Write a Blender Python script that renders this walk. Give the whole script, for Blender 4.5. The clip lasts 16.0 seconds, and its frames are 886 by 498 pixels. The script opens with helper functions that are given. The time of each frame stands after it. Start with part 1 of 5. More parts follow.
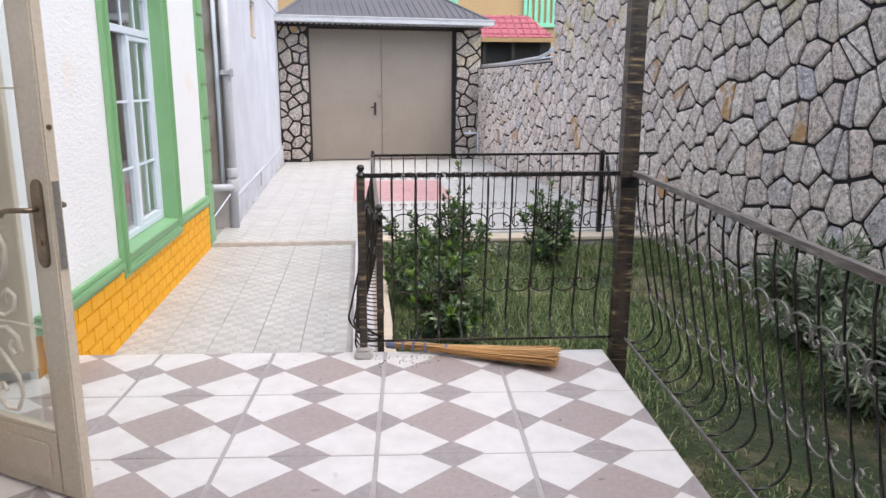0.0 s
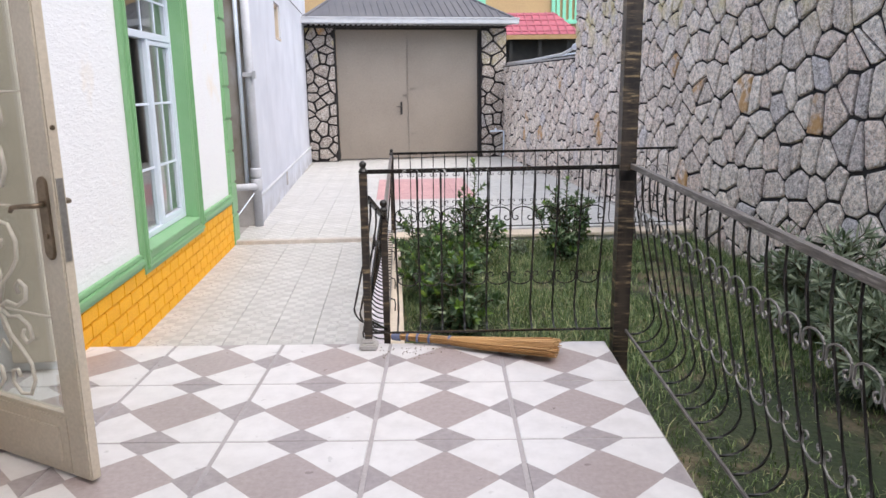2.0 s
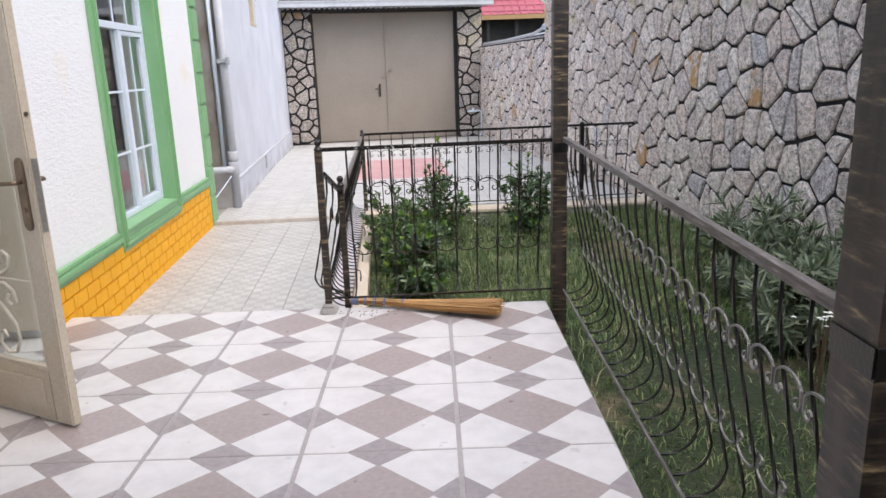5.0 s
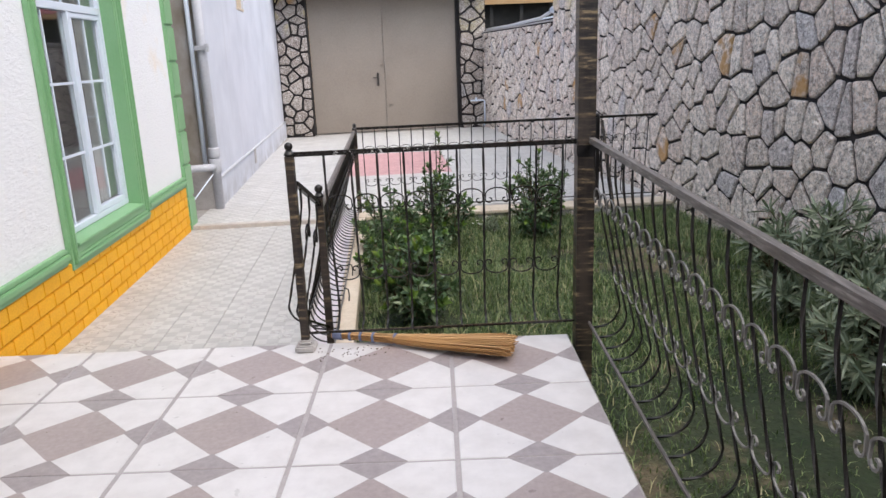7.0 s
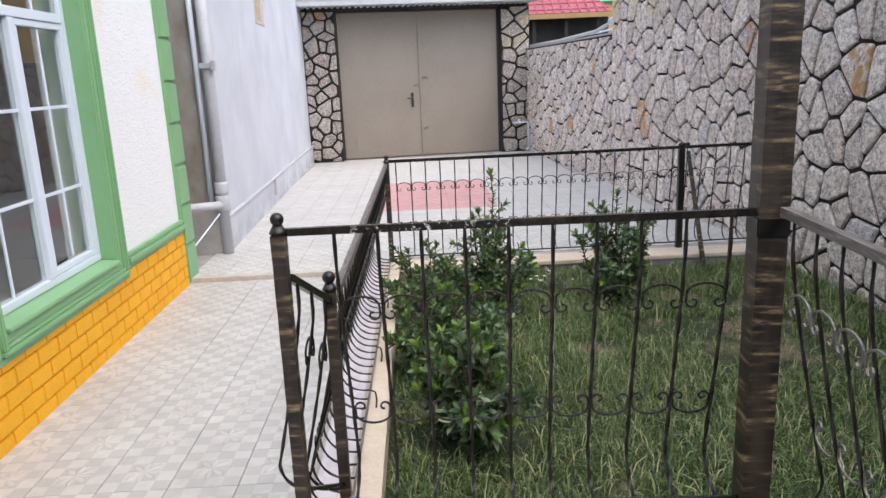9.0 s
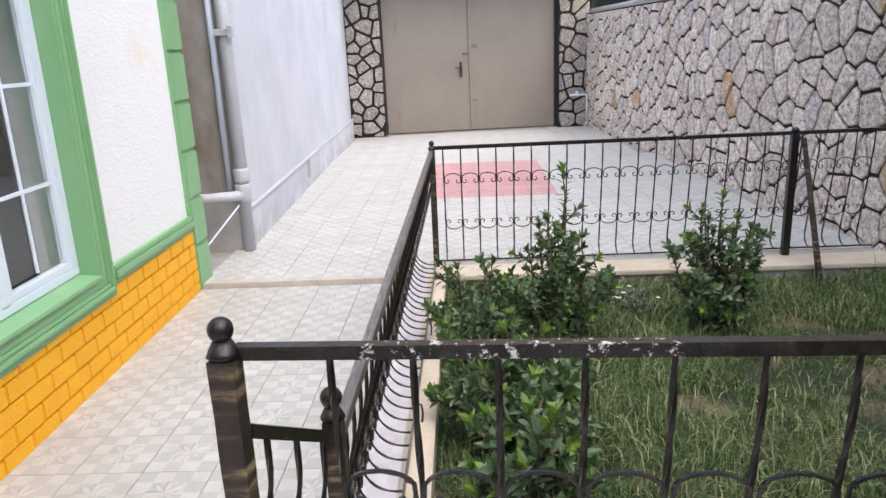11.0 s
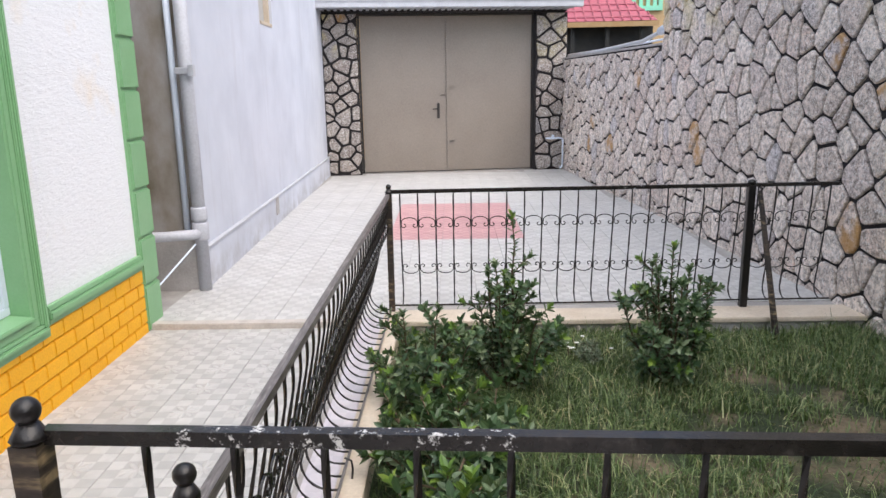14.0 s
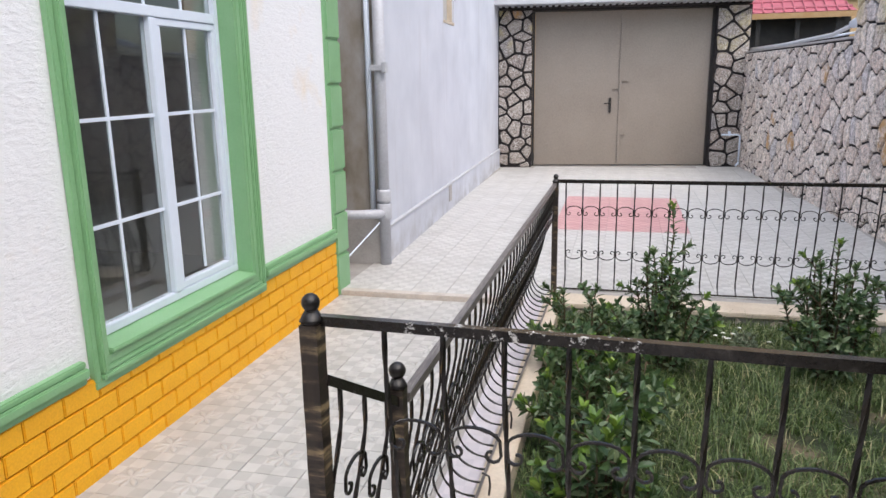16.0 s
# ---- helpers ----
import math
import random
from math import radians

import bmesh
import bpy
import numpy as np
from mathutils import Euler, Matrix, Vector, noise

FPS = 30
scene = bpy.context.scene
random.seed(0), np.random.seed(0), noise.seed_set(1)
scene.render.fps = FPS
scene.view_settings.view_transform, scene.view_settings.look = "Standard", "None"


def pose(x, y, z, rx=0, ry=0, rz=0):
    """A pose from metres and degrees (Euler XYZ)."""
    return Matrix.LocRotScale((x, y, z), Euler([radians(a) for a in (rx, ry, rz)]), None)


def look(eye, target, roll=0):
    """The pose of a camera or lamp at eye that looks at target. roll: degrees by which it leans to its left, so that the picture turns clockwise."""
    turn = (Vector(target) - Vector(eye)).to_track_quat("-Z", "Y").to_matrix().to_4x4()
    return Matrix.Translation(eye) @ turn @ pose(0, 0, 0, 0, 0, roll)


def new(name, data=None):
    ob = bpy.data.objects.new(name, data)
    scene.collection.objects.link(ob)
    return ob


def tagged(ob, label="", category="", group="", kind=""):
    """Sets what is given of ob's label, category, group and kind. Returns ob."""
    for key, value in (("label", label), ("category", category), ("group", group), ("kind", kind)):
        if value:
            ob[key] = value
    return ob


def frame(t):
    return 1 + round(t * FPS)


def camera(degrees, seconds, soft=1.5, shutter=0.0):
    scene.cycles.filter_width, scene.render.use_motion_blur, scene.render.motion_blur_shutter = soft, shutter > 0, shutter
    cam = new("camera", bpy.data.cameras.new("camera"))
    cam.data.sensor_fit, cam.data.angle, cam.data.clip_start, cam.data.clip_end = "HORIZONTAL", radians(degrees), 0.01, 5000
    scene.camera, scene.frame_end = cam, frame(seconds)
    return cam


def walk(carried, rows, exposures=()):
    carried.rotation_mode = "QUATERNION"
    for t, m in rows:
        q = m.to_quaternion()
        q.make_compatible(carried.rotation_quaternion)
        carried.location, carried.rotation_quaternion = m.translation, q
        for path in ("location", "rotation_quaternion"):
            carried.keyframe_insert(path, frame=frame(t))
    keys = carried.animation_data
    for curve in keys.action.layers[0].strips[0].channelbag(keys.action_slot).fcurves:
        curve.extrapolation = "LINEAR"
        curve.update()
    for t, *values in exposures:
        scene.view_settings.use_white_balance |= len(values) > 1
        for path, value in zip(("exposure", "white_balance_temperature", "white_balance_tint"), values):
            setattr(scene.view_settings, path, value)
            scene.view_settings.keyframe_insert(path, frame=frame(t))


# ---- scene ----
cam = camera(62.9, 16.0)
PATH = [
    (0, (0.14, -0.063, 1.442), (0.23, 1.887, 1.005), 0.3),
    (0.5, (0.116, -0.07, 1.444), (0.204, 1.886, 1.036), 0.2),
    (1, (0.133, -0.087, 1.442), (0.197, 1.868, 1.024), -0.1),
    (1.5, (0.181, -0.106, 1.434), (0.225, 1.845, 0.996), -0.4),
    (2, (0.315, -0.159, 1.432), (0.31, 1.792, 0.993), -0.7),
    (2.5, (0.429, -0.221, 1.419), (0.383, 1.72, 0.938), -1.2),
    (3, (0.422, -0.335, 1.431), (0.355, 1.604, 0.945), -1.9),
    (3.5, (0.334, -0.451, 1.414), (0.267, 1.489, 0.932), -2.5),
    (4, (0.327, -0.527, 1.415), (0.287, 1.407, 0.907), -2.3),
    (4.5, (0.386, -0.553, 1.434), (0.381, 1.381, 0.925), -1.9),
    (5, (0.553, -0.533, 1.436), (0.57, 1.406, 0.948), -1.9),
    (5.2, (0.611, -0.521, 1.438), (0.644, 1.42, 0.953), -1.8),
    (7.3, (0.568, 0.421, 1.421), (0.563, 2.352, 0.901), -2.4),
    (7.5, (0.557, 0.522, 1.421), (0.514, 2.458, 0.919), -2.3),
    (8, (0.492, 0.82, 1.469), (0.418, 2.765, 1.013), -1.7),
    (8.2, (0.481, 1.003, 1.426), (0.404, 2.953, 0.988), -2.5),
    (10.3, (0.385, 2.372, 1.411), (0.303, 4.293, 0.861), -2.0),
    (10.5, (0.381, 2.457, 1.412), (0.253, 4.375, 0.858), -2.3),
    (11, (0.324, 2.718, 1.426), (0.126, 4.632, 0.882), -2.5),
    (11.5, (0.369, 2.937, 1.441), (0.105, 4.854, 0.935), -2.0),
    (12, (0.443, 3.125, 1.457), (0.039, 5.024, 0.975), -1.2),
    (12.5, (0.487, 3.184, 1.454), (0.027, 5.072, 0.979), -1.2),
    (13, (0.507, 3.092, 1.505), (0.168, 5.019, 1.093), -1.6),
    (13.5, (0.484, 2.935, 1.478), (0.316, 4.887, 1.077), -1.3),
    (14, (0.535, 2.816, 1.46), (0.377, 4.759, 1.013), -1.0),
    (14.5, (0.66, 2.752, 1.455), (0.46, 4.684, 0.979), -0.6),
    (15, (0.705, 2.688, 1.476), (0.456, 4.614, 0.996), -0.5),
    (15.5, (0.657, 2.58, 1.482), (0.299, 4.492, 1.014), -0.4),
    (16, (0.594, 2.393, 1.481), (-0.002, 4.247, 1.024), -0.9),
]
walk(cam, [(t, look(eye, target, roll)) for t, eye, target, roll in PATH],
     [(0, 1.0), (3.5, 1.0), (8, 0.86), (10.5, 1.02), (12, 0.9), (12.8, 0.87), (13.5, 0.83), (14.5, 1.0), (15.2, 0.98), (16, 0.82)])

# ---- world, sun and exposure ----
world = bpy.data.worlds.new("world")
scene.world = world
world.use_nodes = True
wn = world.node_tree
sky = wn.nodes.new("ShaderNodeTexSky")
sky.sky_type = "NISHITA"
sky.sun_disc = False
sky.sun_elevation = radians(58)
sky.sun_rotation = radians(124)
sky.air_density, sky.dust_density, sky.ozone_density = 1.0, 3.0, 1.0
wn.links.new(sky.outputs[0], wn.nodes["Background"].inputs[0])
wn.nodes["Background"].inputs[1].default_value = 0.15
sun = new("sun", bpy.data.lights.new("sun", "SUN"))
sun.data.energy, sun.data.angle, sun.data.color = 1.9, radians(100), (1.0, 0.97, 0.93)
sun.matrix_basis = look((0, 0, 0), (-0.22, 0.30, -0.92))
scene.view_settings.exposure = 1.1

# ---- materials ----
def mat(name, color, rough=0.7, metal=0.0):
    m = bpy.data.materials.new(name)
    m.use_nodes = True
    b = m.node_tree.nodes["Principled BSDF"]
    b.inputs["Base Color"].default_value = (*color, 1)
    b.inputs["Roughness"].default_value = rough
    b.inputs["Metallic"].default_value = metal
    return m, m.node_tree, b


def coords(nt, scale=(1, 1, 1), kind="Object"):
    c = nt.nodes.new("ShaderNodeTexCoord")
    mp = nt.nodes.new("ShaderNodeMapping")
    mp.inputs["Scale"].default_value = scale
    nt.links.new(c.outputs[kind], mp.inputs["Vector"])
    return mp.outputs[0]


def place(nt, scale=(1, 1, 1)):
    g = nt.nodes.new("ShaderNodeNewGeometry")
    mp = nt.nodes.new("ShaderNodeMapping")
    mp.inputs["Scale"].default_value = scale
    nt.links.new(g.outputs["Position"], mp.inputs["Vector"])
    return mp.outputs[0]


def tex(nt, vec, scale, detail=4, rough=0.55, kind="noise"):
    n = nt.nodes.new("ShaderNodeTexNoise" if kind == "noise" else "ShaderNodeTexVoronoi")
    n.inputs["Scale"].default_value = scale
    if kind == "noise":
        n.inputs["Detail"].default_value = detail
        n.inputs["Roughness"].default_value = rough
    nt.links.new(vec, n.inputs["Vector"])
    return n.outputs[0]


def ramp(nt, fac, stops):
    r = nt.nodes.new("ShaderNodeValToRGB")
    e = r.color_ramp.elements
    while len(e) < len(stops):
        e.new(0.5)
    for k, (p, c) in enumerate(stops):
        e[k].position = p
        e[k].color = (*c, 1) if len(c) == 3 else c
    nt.links.new(fac, r.inputs[0])
    return r.outputs[0]


def mix(nt, fac, a, b, mode="MIX"):
    m = nt.nodes.new("ShaderNodeMix")
    m.data_type, m.blend_type = "RGBA", mode
    for k, v in ((0, fac), (6, a), (7, b)):
        if isinstance(v, (int, float)):
            m.inputs[k].default_value = v
        elif isinstance(v, tuple):
            m.inputs[k].default_value = (*v, 1)
        else:
            nt.links.new(v, m.inputs[k])
    return m.outputs[2]


def calc(nt, op, a, b=0.0):
    m = nt.nodes.new("ShaderNodeMath")
    m.operation = op
    for k, v in ((0, a), (1, b)):
        if isinstance(v, (int, float)):
            m.inputs[k].default_value = v
        else:
            nt.links.new(v, m.inputs[k])
    return m.outputs[0]


def bump(nt, b, height, strength=0.3, distance=0.01):
    n = nt.nodes.new("ShaderNodeBump")
    n.inputs["Strength"].default_value = strength
    n.inputs["Distance"].default_value = distance
    nt.links.new(height, n.inputs["Height"])
    nt.links.new(n.outputs[0], b.inputs["Normal"])


def rnd(nt):
    return nt.nodes.new("ShaderNodeObjectInfo").outputs["Random"]


def island(nt):
    return nt.nodes.new("ShaderNodeNewGeometry").outputs["Random Per Island"]


def worn(name, color, dark, rough=0.7, metal=0.0, scale=6, grain=60, strength=0.2, dist=0.004, lo=0.4, hi=0.75, speck=0.25):
    m, nt, b = mat(name, color, rough, metal)
    v = place(nt)
    big = ramp(nt, tex(nt, v, scale, 5), [(lo, (0, 0, 0)), (hi, (1, 1, 1))])
    fine = tex(nt, v, grain, 4)
    c = mix(nt, big, color, dark)
    c = mix(nt, speck, c, ramp(nt, fine, [(0.3, tuple(x * 0.6 for x in color)), (0.7, tuple(min(1, x * 1.25) for x in color))]))
    nt.links.new(c, b.inputs["Base Color"])
    bump(nt, b, fine, strength, dist)
    return m


M_YELLOW = worn("yellow_paint", (0.86, 0.435, 0.012), (0.80, 0.375, 0.010), 0.62, 0, 5, 90, 0.15, 0.003)
M_YJOINT = worn("ochre_joint", (0.46, 0.20, 0.012), (0.36, 0.15, 0.010), 0.7)
M_GREEN = worn("green_paint", (0.20, 0.40, 0.20), (0.235, 0.435, 0.235), 0.42, 0, 4, 80, 0.10, 0.002, speck=0.12)
M_PVC = worn("white_pvc", (0.68, 0.75, 0.86), (0.66, 0.73, 0.84), 0.3, 0, 3, 40, 0.01, 0.001, speck=0.04)
M_IRON = worn("dark_iron", (0.006, 0.005, 0.005), (0.020, 0.015, 0.012), 0.36, 0.0, 14, 120, 0.35, 0.003)
M_CREAM = worn("cream_paint", (0.55, 0.49, 0.40), (0.48, 0.42, 0.34), 0.4, 0, 5, 70, 0.08, 0.002)
M_CREAMJ = worn("worn_cream_iron", (0.62, 0.58, 0.50), (0.42, 0.38, 0.32), 0.4, 0.0, 20, 120, 0.2, 0.002)
M_BRASS = worn("aged_brass", (0.24, 0.185, 0.13), (0.10, 0.075, 0.055), 0.36, 0.8, 20, 100, 0.1, 0.001)
M_GATE = worn("gate_paint", (0.27, 0.23, 0.192), (0.235, 0.198, 0.165), 0.45, 0.0, 1.6, 40, 0.06, 0.003)
M_BLACK = worn("black_paint", (0.02, 0.017, 0.016), (0.035, 0.03, 0.027), 0.5)
M_ROOF = worn("charcoal_sheet", (0.10, 0.097, 0.105), (0.14, 0.135, 0.14), 0.45, 0.2, 2, 40, 0.05, 0.002)
M_GUTTER = worn("grey_white_gutter", (0.52, 0.53, 0.56), (0.42, 0.43, 0.46), 0.4)
M_PIPE = worn("grey_pipe", (0.50, 0.51, 0.56), (0.42, 0.43, 0.47), 0.45)
M_RED = worn("red_tile_sheet", (0.36, 0.085, 0.12), (0.30, 0.07, 0.10), 0.5, 0, 3, 30)
M_WOODY = worn("varnished_board", (0.42, 0.27, 0.13), (0.38, 0.2, 0.07), 0.5)
M_TAN = worn("tan_render", (0.55, 0.38, 0.20), (0.48, 0.33, 0.18), 0.9, 0, 0.8, 20)
M_MINT = worn("mint_paint", (0.25, 0.68, 0.47), (0.32, 0.72, 0.52), 0.6)
# near-black that holds the shade under the shed eave as colour
M_SHADE = worn("painted_eave_shade", (0.03, 0.03, 0.03), (0.05, 0.045, 0.04), 0.9)
M_ROOM = worn("room_plaster", (0.45, 0.44, 0.42), (0.4, 0.39, 0.37), 0.9)
M_EDGE = worn("greyish_edging", (0.52, 0.48, 0.44), (0.34, 0.30, 0.27), 0.7, 0, 7, 60, 0.3, 0.004)
M_BEIGE = worn("beige_stone", (0.60, 0.52, 0.42), (0.48, 0.39, 0.29), 0.6, 0, 5, 60, 0.15, 0.003)
M_CONC = worn("pale_cement", (0.45, 0.43, 0.42), (0.32, 0.30, 0.28), 0.85, 0, 5, 60, 0.4, 0.006)
M_SLAB = worn("white_slab_side", (0.34, 0.32, 0.31), (0.22, 0.20, 0.19), 0.8, 0, 8, 60, 0.4, 0.006)
M_STEEL = worn("dull_steel", (0.42, 0.41, 0.39), (0.30, 0.28, 0.26), 0.35, 0.7, 20, 100, 0.1, 0.001)
M_BAST = worn("blue_tape", (0.14, 0.17, 0.30), (0.2, 0.22, 0.3), 0.6)
M_BARK = worn("bark", (0.12, 0.085, 0.05), (0.07, 0.05, 0.03), 0.9)
M_FLOWER = worn("white_petal", (0.8, 0.8, 0.74), (0.7, 0.7, 0.6), 0.6)


def glass_mat():
    m, nt, b = mat("window_glass", (0.84, 0.90, 0.89), 0.02)
    b.inputs["Transmission Weight"].default_value = 1.0
    b.inputs["IOR"].default_value = 1.5
    return m


M_GLASS = glass_mat()


def plaster_mat():
    m, nt, b = mat("rough_white_plaster", (0.8, 0.8, 0.8), 0.85)
    v = place(nt)
    stain = ramp(nt, tex(nt, v, 1.7, 6), [(0.60, (0, 0, 0)), (0.74, (1, 1, 1))])
    c = mix(nt, stain, (0.80, 0.81, 0.835), (0.80, 0.735, 0.66))
    rough = tex(nt, place(nt, (1, 0.8, 2.0)), 26, 6, 0.62)
    pits = ramp(nt, rough, [(0.36, (0.55, 0.55, 0.56)), (0.46, (1, 1, 1))])
    c = mix(nt, 0.05, c, pits, "MULTIPLY")
    nt.links.new(c, b.inputs["Base Color"])
    ridge = tex(nt, place(nt, (0.9, 0.9, 1.7)), 11, 6, 0.6)
    bump(nt, b, calc(nt, "ADD", rough, calc(nt, "MULTIPLY", ridge, 0.7)), 0.6, 0.012)
    return m


def grey_wall_mat():
    m, nt, b = mat("smooth_pale_render", (0.6, 0.6, 0.66), 0.85)
    v = place(nt)
    cloud = tex(nt, v, 1.3, 6)
    c = ramp(nt, cloud, [(0.3, (0.50, 0.525, 0.595)), (0.7, (0.615, 0.64, 0.71))])
    st = ramp(nt, tex(nt, place(nt, (3, 3, 0.4)), 2.2, 5), [(0.55, (0, 0, 0)), (0.8, (1, 1, 1))])
    c = mix(nt, calc(nt, "MULTIPLY", st, 0.4), c, (0.40, 0.39, 0.42))
    sep = nt.nodes.new("ShaderNodeSeparateXYZ")
    nt.links.new(v, sep.inputs[0])
    low = calc(nt, "MINIMUM", calc(nt, "MAXIMUM", calc(nt, "SUBTRACT", 0.35, calc(nt, "MULTIPLY", sep.outputs[2], 3.2)), 0.0), 1.0)
    damp = calc(nt, "MULTIPLY", low, ramp(nt, tex(nt, v, 3.4, 6, 0.65), [(0.40, (0, 0, 0)), (0.66, (0.8, 0.8, 0.8))]))
    c = mix(nt, damp, c, (0.30, 0.29, 0.29))
    nt.links.new(c, b.inputs["Base Color"])
    bump(nt, b, tex(nt, v, 45, 4), 0.25, 0.004)
    return m


def stained_mat():
    m, nt, b = mat("stained_render", (0.4, 0.38, 0.36), 0.9)
    v = place(nt, (1, 1, 0.6))
    c = ramp(nt, tex(nt, v, 2.2, 6), [(0.35, (0.42, 0.41, 0.42)), (0.52, (0.30, 0.27, 0.24)), (0.68, (0.14, 0.11, 0.07))])
    nt.links.new(c, b.inputs["Base Color"])
    bump(nt, b, tex(nt, v, 30, 4), 0.3, 0.006)
    return m


def terrace_mat():
    """A square tile with a large lozenge in the middle and half lozenges on its edges."""
    m, nt, b = mat("lozenge_tile", (0.7, 0.68, 0.66), 0.22)
    sep = nt.nodes.new("ShaderNodeSeparateXYZ")
    nt.links.new(coords(nt), sep.inputs[0])
    ax, ay = calc(nt, "ABSOLUTE", sep.outputs[0]), calc(nt, "ABSOLUTE", sep.outputs[1])
    big = calc(nt, "LESS_THAN", calc(nt, "ADD", calc(nt, "MULTIPLY", ax, 0.95), ay), 0.206)
    ex = calc(nt, "LESS_THAN", calc(nt, "ADD", calc(nt, "SUBTRACT", 0.3, ax), ay), 0.106)
    ey = calc(nt, "LESS_THAN", calc(nt, "ADD", calc(nt, "SUBTRACT", 0.3, ay), calc(nt, "MULTIPLY", ax, 0.82)), 0.108)
    edge = calc(nt, "MAXIMUM", ex, ey)
    v = place(nt)
    vein = tex(nt, v, 9, 7, 0.65)
    white = ramp(nt, vein, [(0.3, (0.53, 0.515, 0.52)), (0.6, (0.605, 0.59, 0.595))])
    mauve = ramp(nt, tex(nt, v, 42, 6, 0.7), [(0.35, (0.285, 0.24, 0.235)), (0.7, (0.365, 0.31, 0.305))])
    grey = ramp(nt, tex(nt, v, 30, 6, 0.7), [(0.35, (0.25, 0.22, 0.225)), (0.7, (0.33, 0.295, 0.30))])
    c = mix(nt, big, white, mauve)
    c = mix(nt, edge, c, grey)
    dirt = ramp(nt, tex(nt, v, 2.3, 6), [(0.5, (1, 1, 1)), (0.8, (0.90, 0.89, 0.88))])
    c = mix(nt, 1.0, c, dirt, "MULTIPLY")
    nt.links.new(c, b.inputs["Base Color"])
    nt.links.new(ramp(nt, tex(nt, v, 12, 5), [(0.3, (0.27, 0.27, 0.27)), (0.7, (0.36, 0.36, 0.36))]), b.inputs["Roughness"])
    bump(nt, b, tex(nt, v, 70, 3), 0.04, 0.002)
    return m


def flower_mat(name, pale, deep):
    """A small relief tile with an eight-petalled flower pressed into it."""
    m, nt, b = mat(name, pale, 0.5)
    sep = nt.nodes.new("ShaderNodeSeparateXYZ")
    nt.links.new(coords(nt), sep.inputs[0])
    x, y = sep.outputs[0], sep.outputs[1]
    ang = calc(nt, "ARCTAN2", y, x)
    rad = calc(nt, "SQRT", calc(nt, "ADD", calc(nt, "MULTIPLY", x, x), calc(nt, "MULTIPLY", y, y)))
    pet = calc(nt, "ABSOLUTE", calc(nt, "COSINE", calc(nt, "MULTIPLY", ang, 4.0)))
    edge = calc(nt, "MULTIPLY", calc(nt, "ADD", calc(nt, "MULTIPLY", calc(nt, "POWER", pet, 0.7), 0.75), 0.12), 0.10)
    inside = calc(nt, "MULTIPLY", calc(nt, "SUBTRACT", edge, rad), 60.0)
    h = nt.nodes.new("ShaderNodeClamp")
    nt.links.new(inside, h.inputs[0])
    squares = calc(nt, "GREATER_THAN", calc(nt, "MULTIPLY", calc(nt, "SINE", calc(nt, "MULTIPLY", x, 41.9)), calc(nt, "SINE", calc(nt, "MULTIPLY", y, 41.9))), 0.0)
    v = place(nt)
    dirt = tex(nt, v, 7, 6, 0.6)
    wear = ramp(nt, tex(nt, v, 3.1, 3), [(0.35, (0.45, 0.45, 0.45)), (0.65, (1, 1, 1))])
    c = mix(nt, calc(nt, "MULTIPLY", squares, wear), deep, pale)
    c = mix(nt, calc(nt, "MULTIPLY", h.outputs[0], 0.55), c, tuple(min(0.8, k * 1.06) for k in pale))
    c = mix(nt, ramp(nt, dirt, [(0.45, (0, 0, 0)), (0.78, (0.55, 0.55, 0.55))]), c, tuple(k * 0.74 for k in deep))
    c = mix(nt, 0.30, c, ramp(nt, rnd(nt), [(0.0, (0.76, 0.75, 0.73)), (1.0, (1.0, 1.0, 1.0))]), "MULTIPLY")
    nt.links.new(c, b.inputs["Base Color"])
    groove = calc(nt, "ABSOLUTE", calc(nt, "SINE", calc(nt, "MULTIPLY", ang, 4.0)))
    hh = calc(nt, "SUBTRACT", calc(nt, "MULTIPLY", h.outputs[0], 1.2), calc(nt, "MULTIPLY", calc(nt, "MULTIPLY", groove, h.outputs[0]), 0.5))
    hh = calc(nt, "ADD", hh, calc(nt, "MULTIPLY", squares, 0.35))
    bump(nt, b, calc(nt, "ADD", hh, calc(nt, "MULTIPLY", dirt, 0.2)), 0.7, 0.008)
    return m


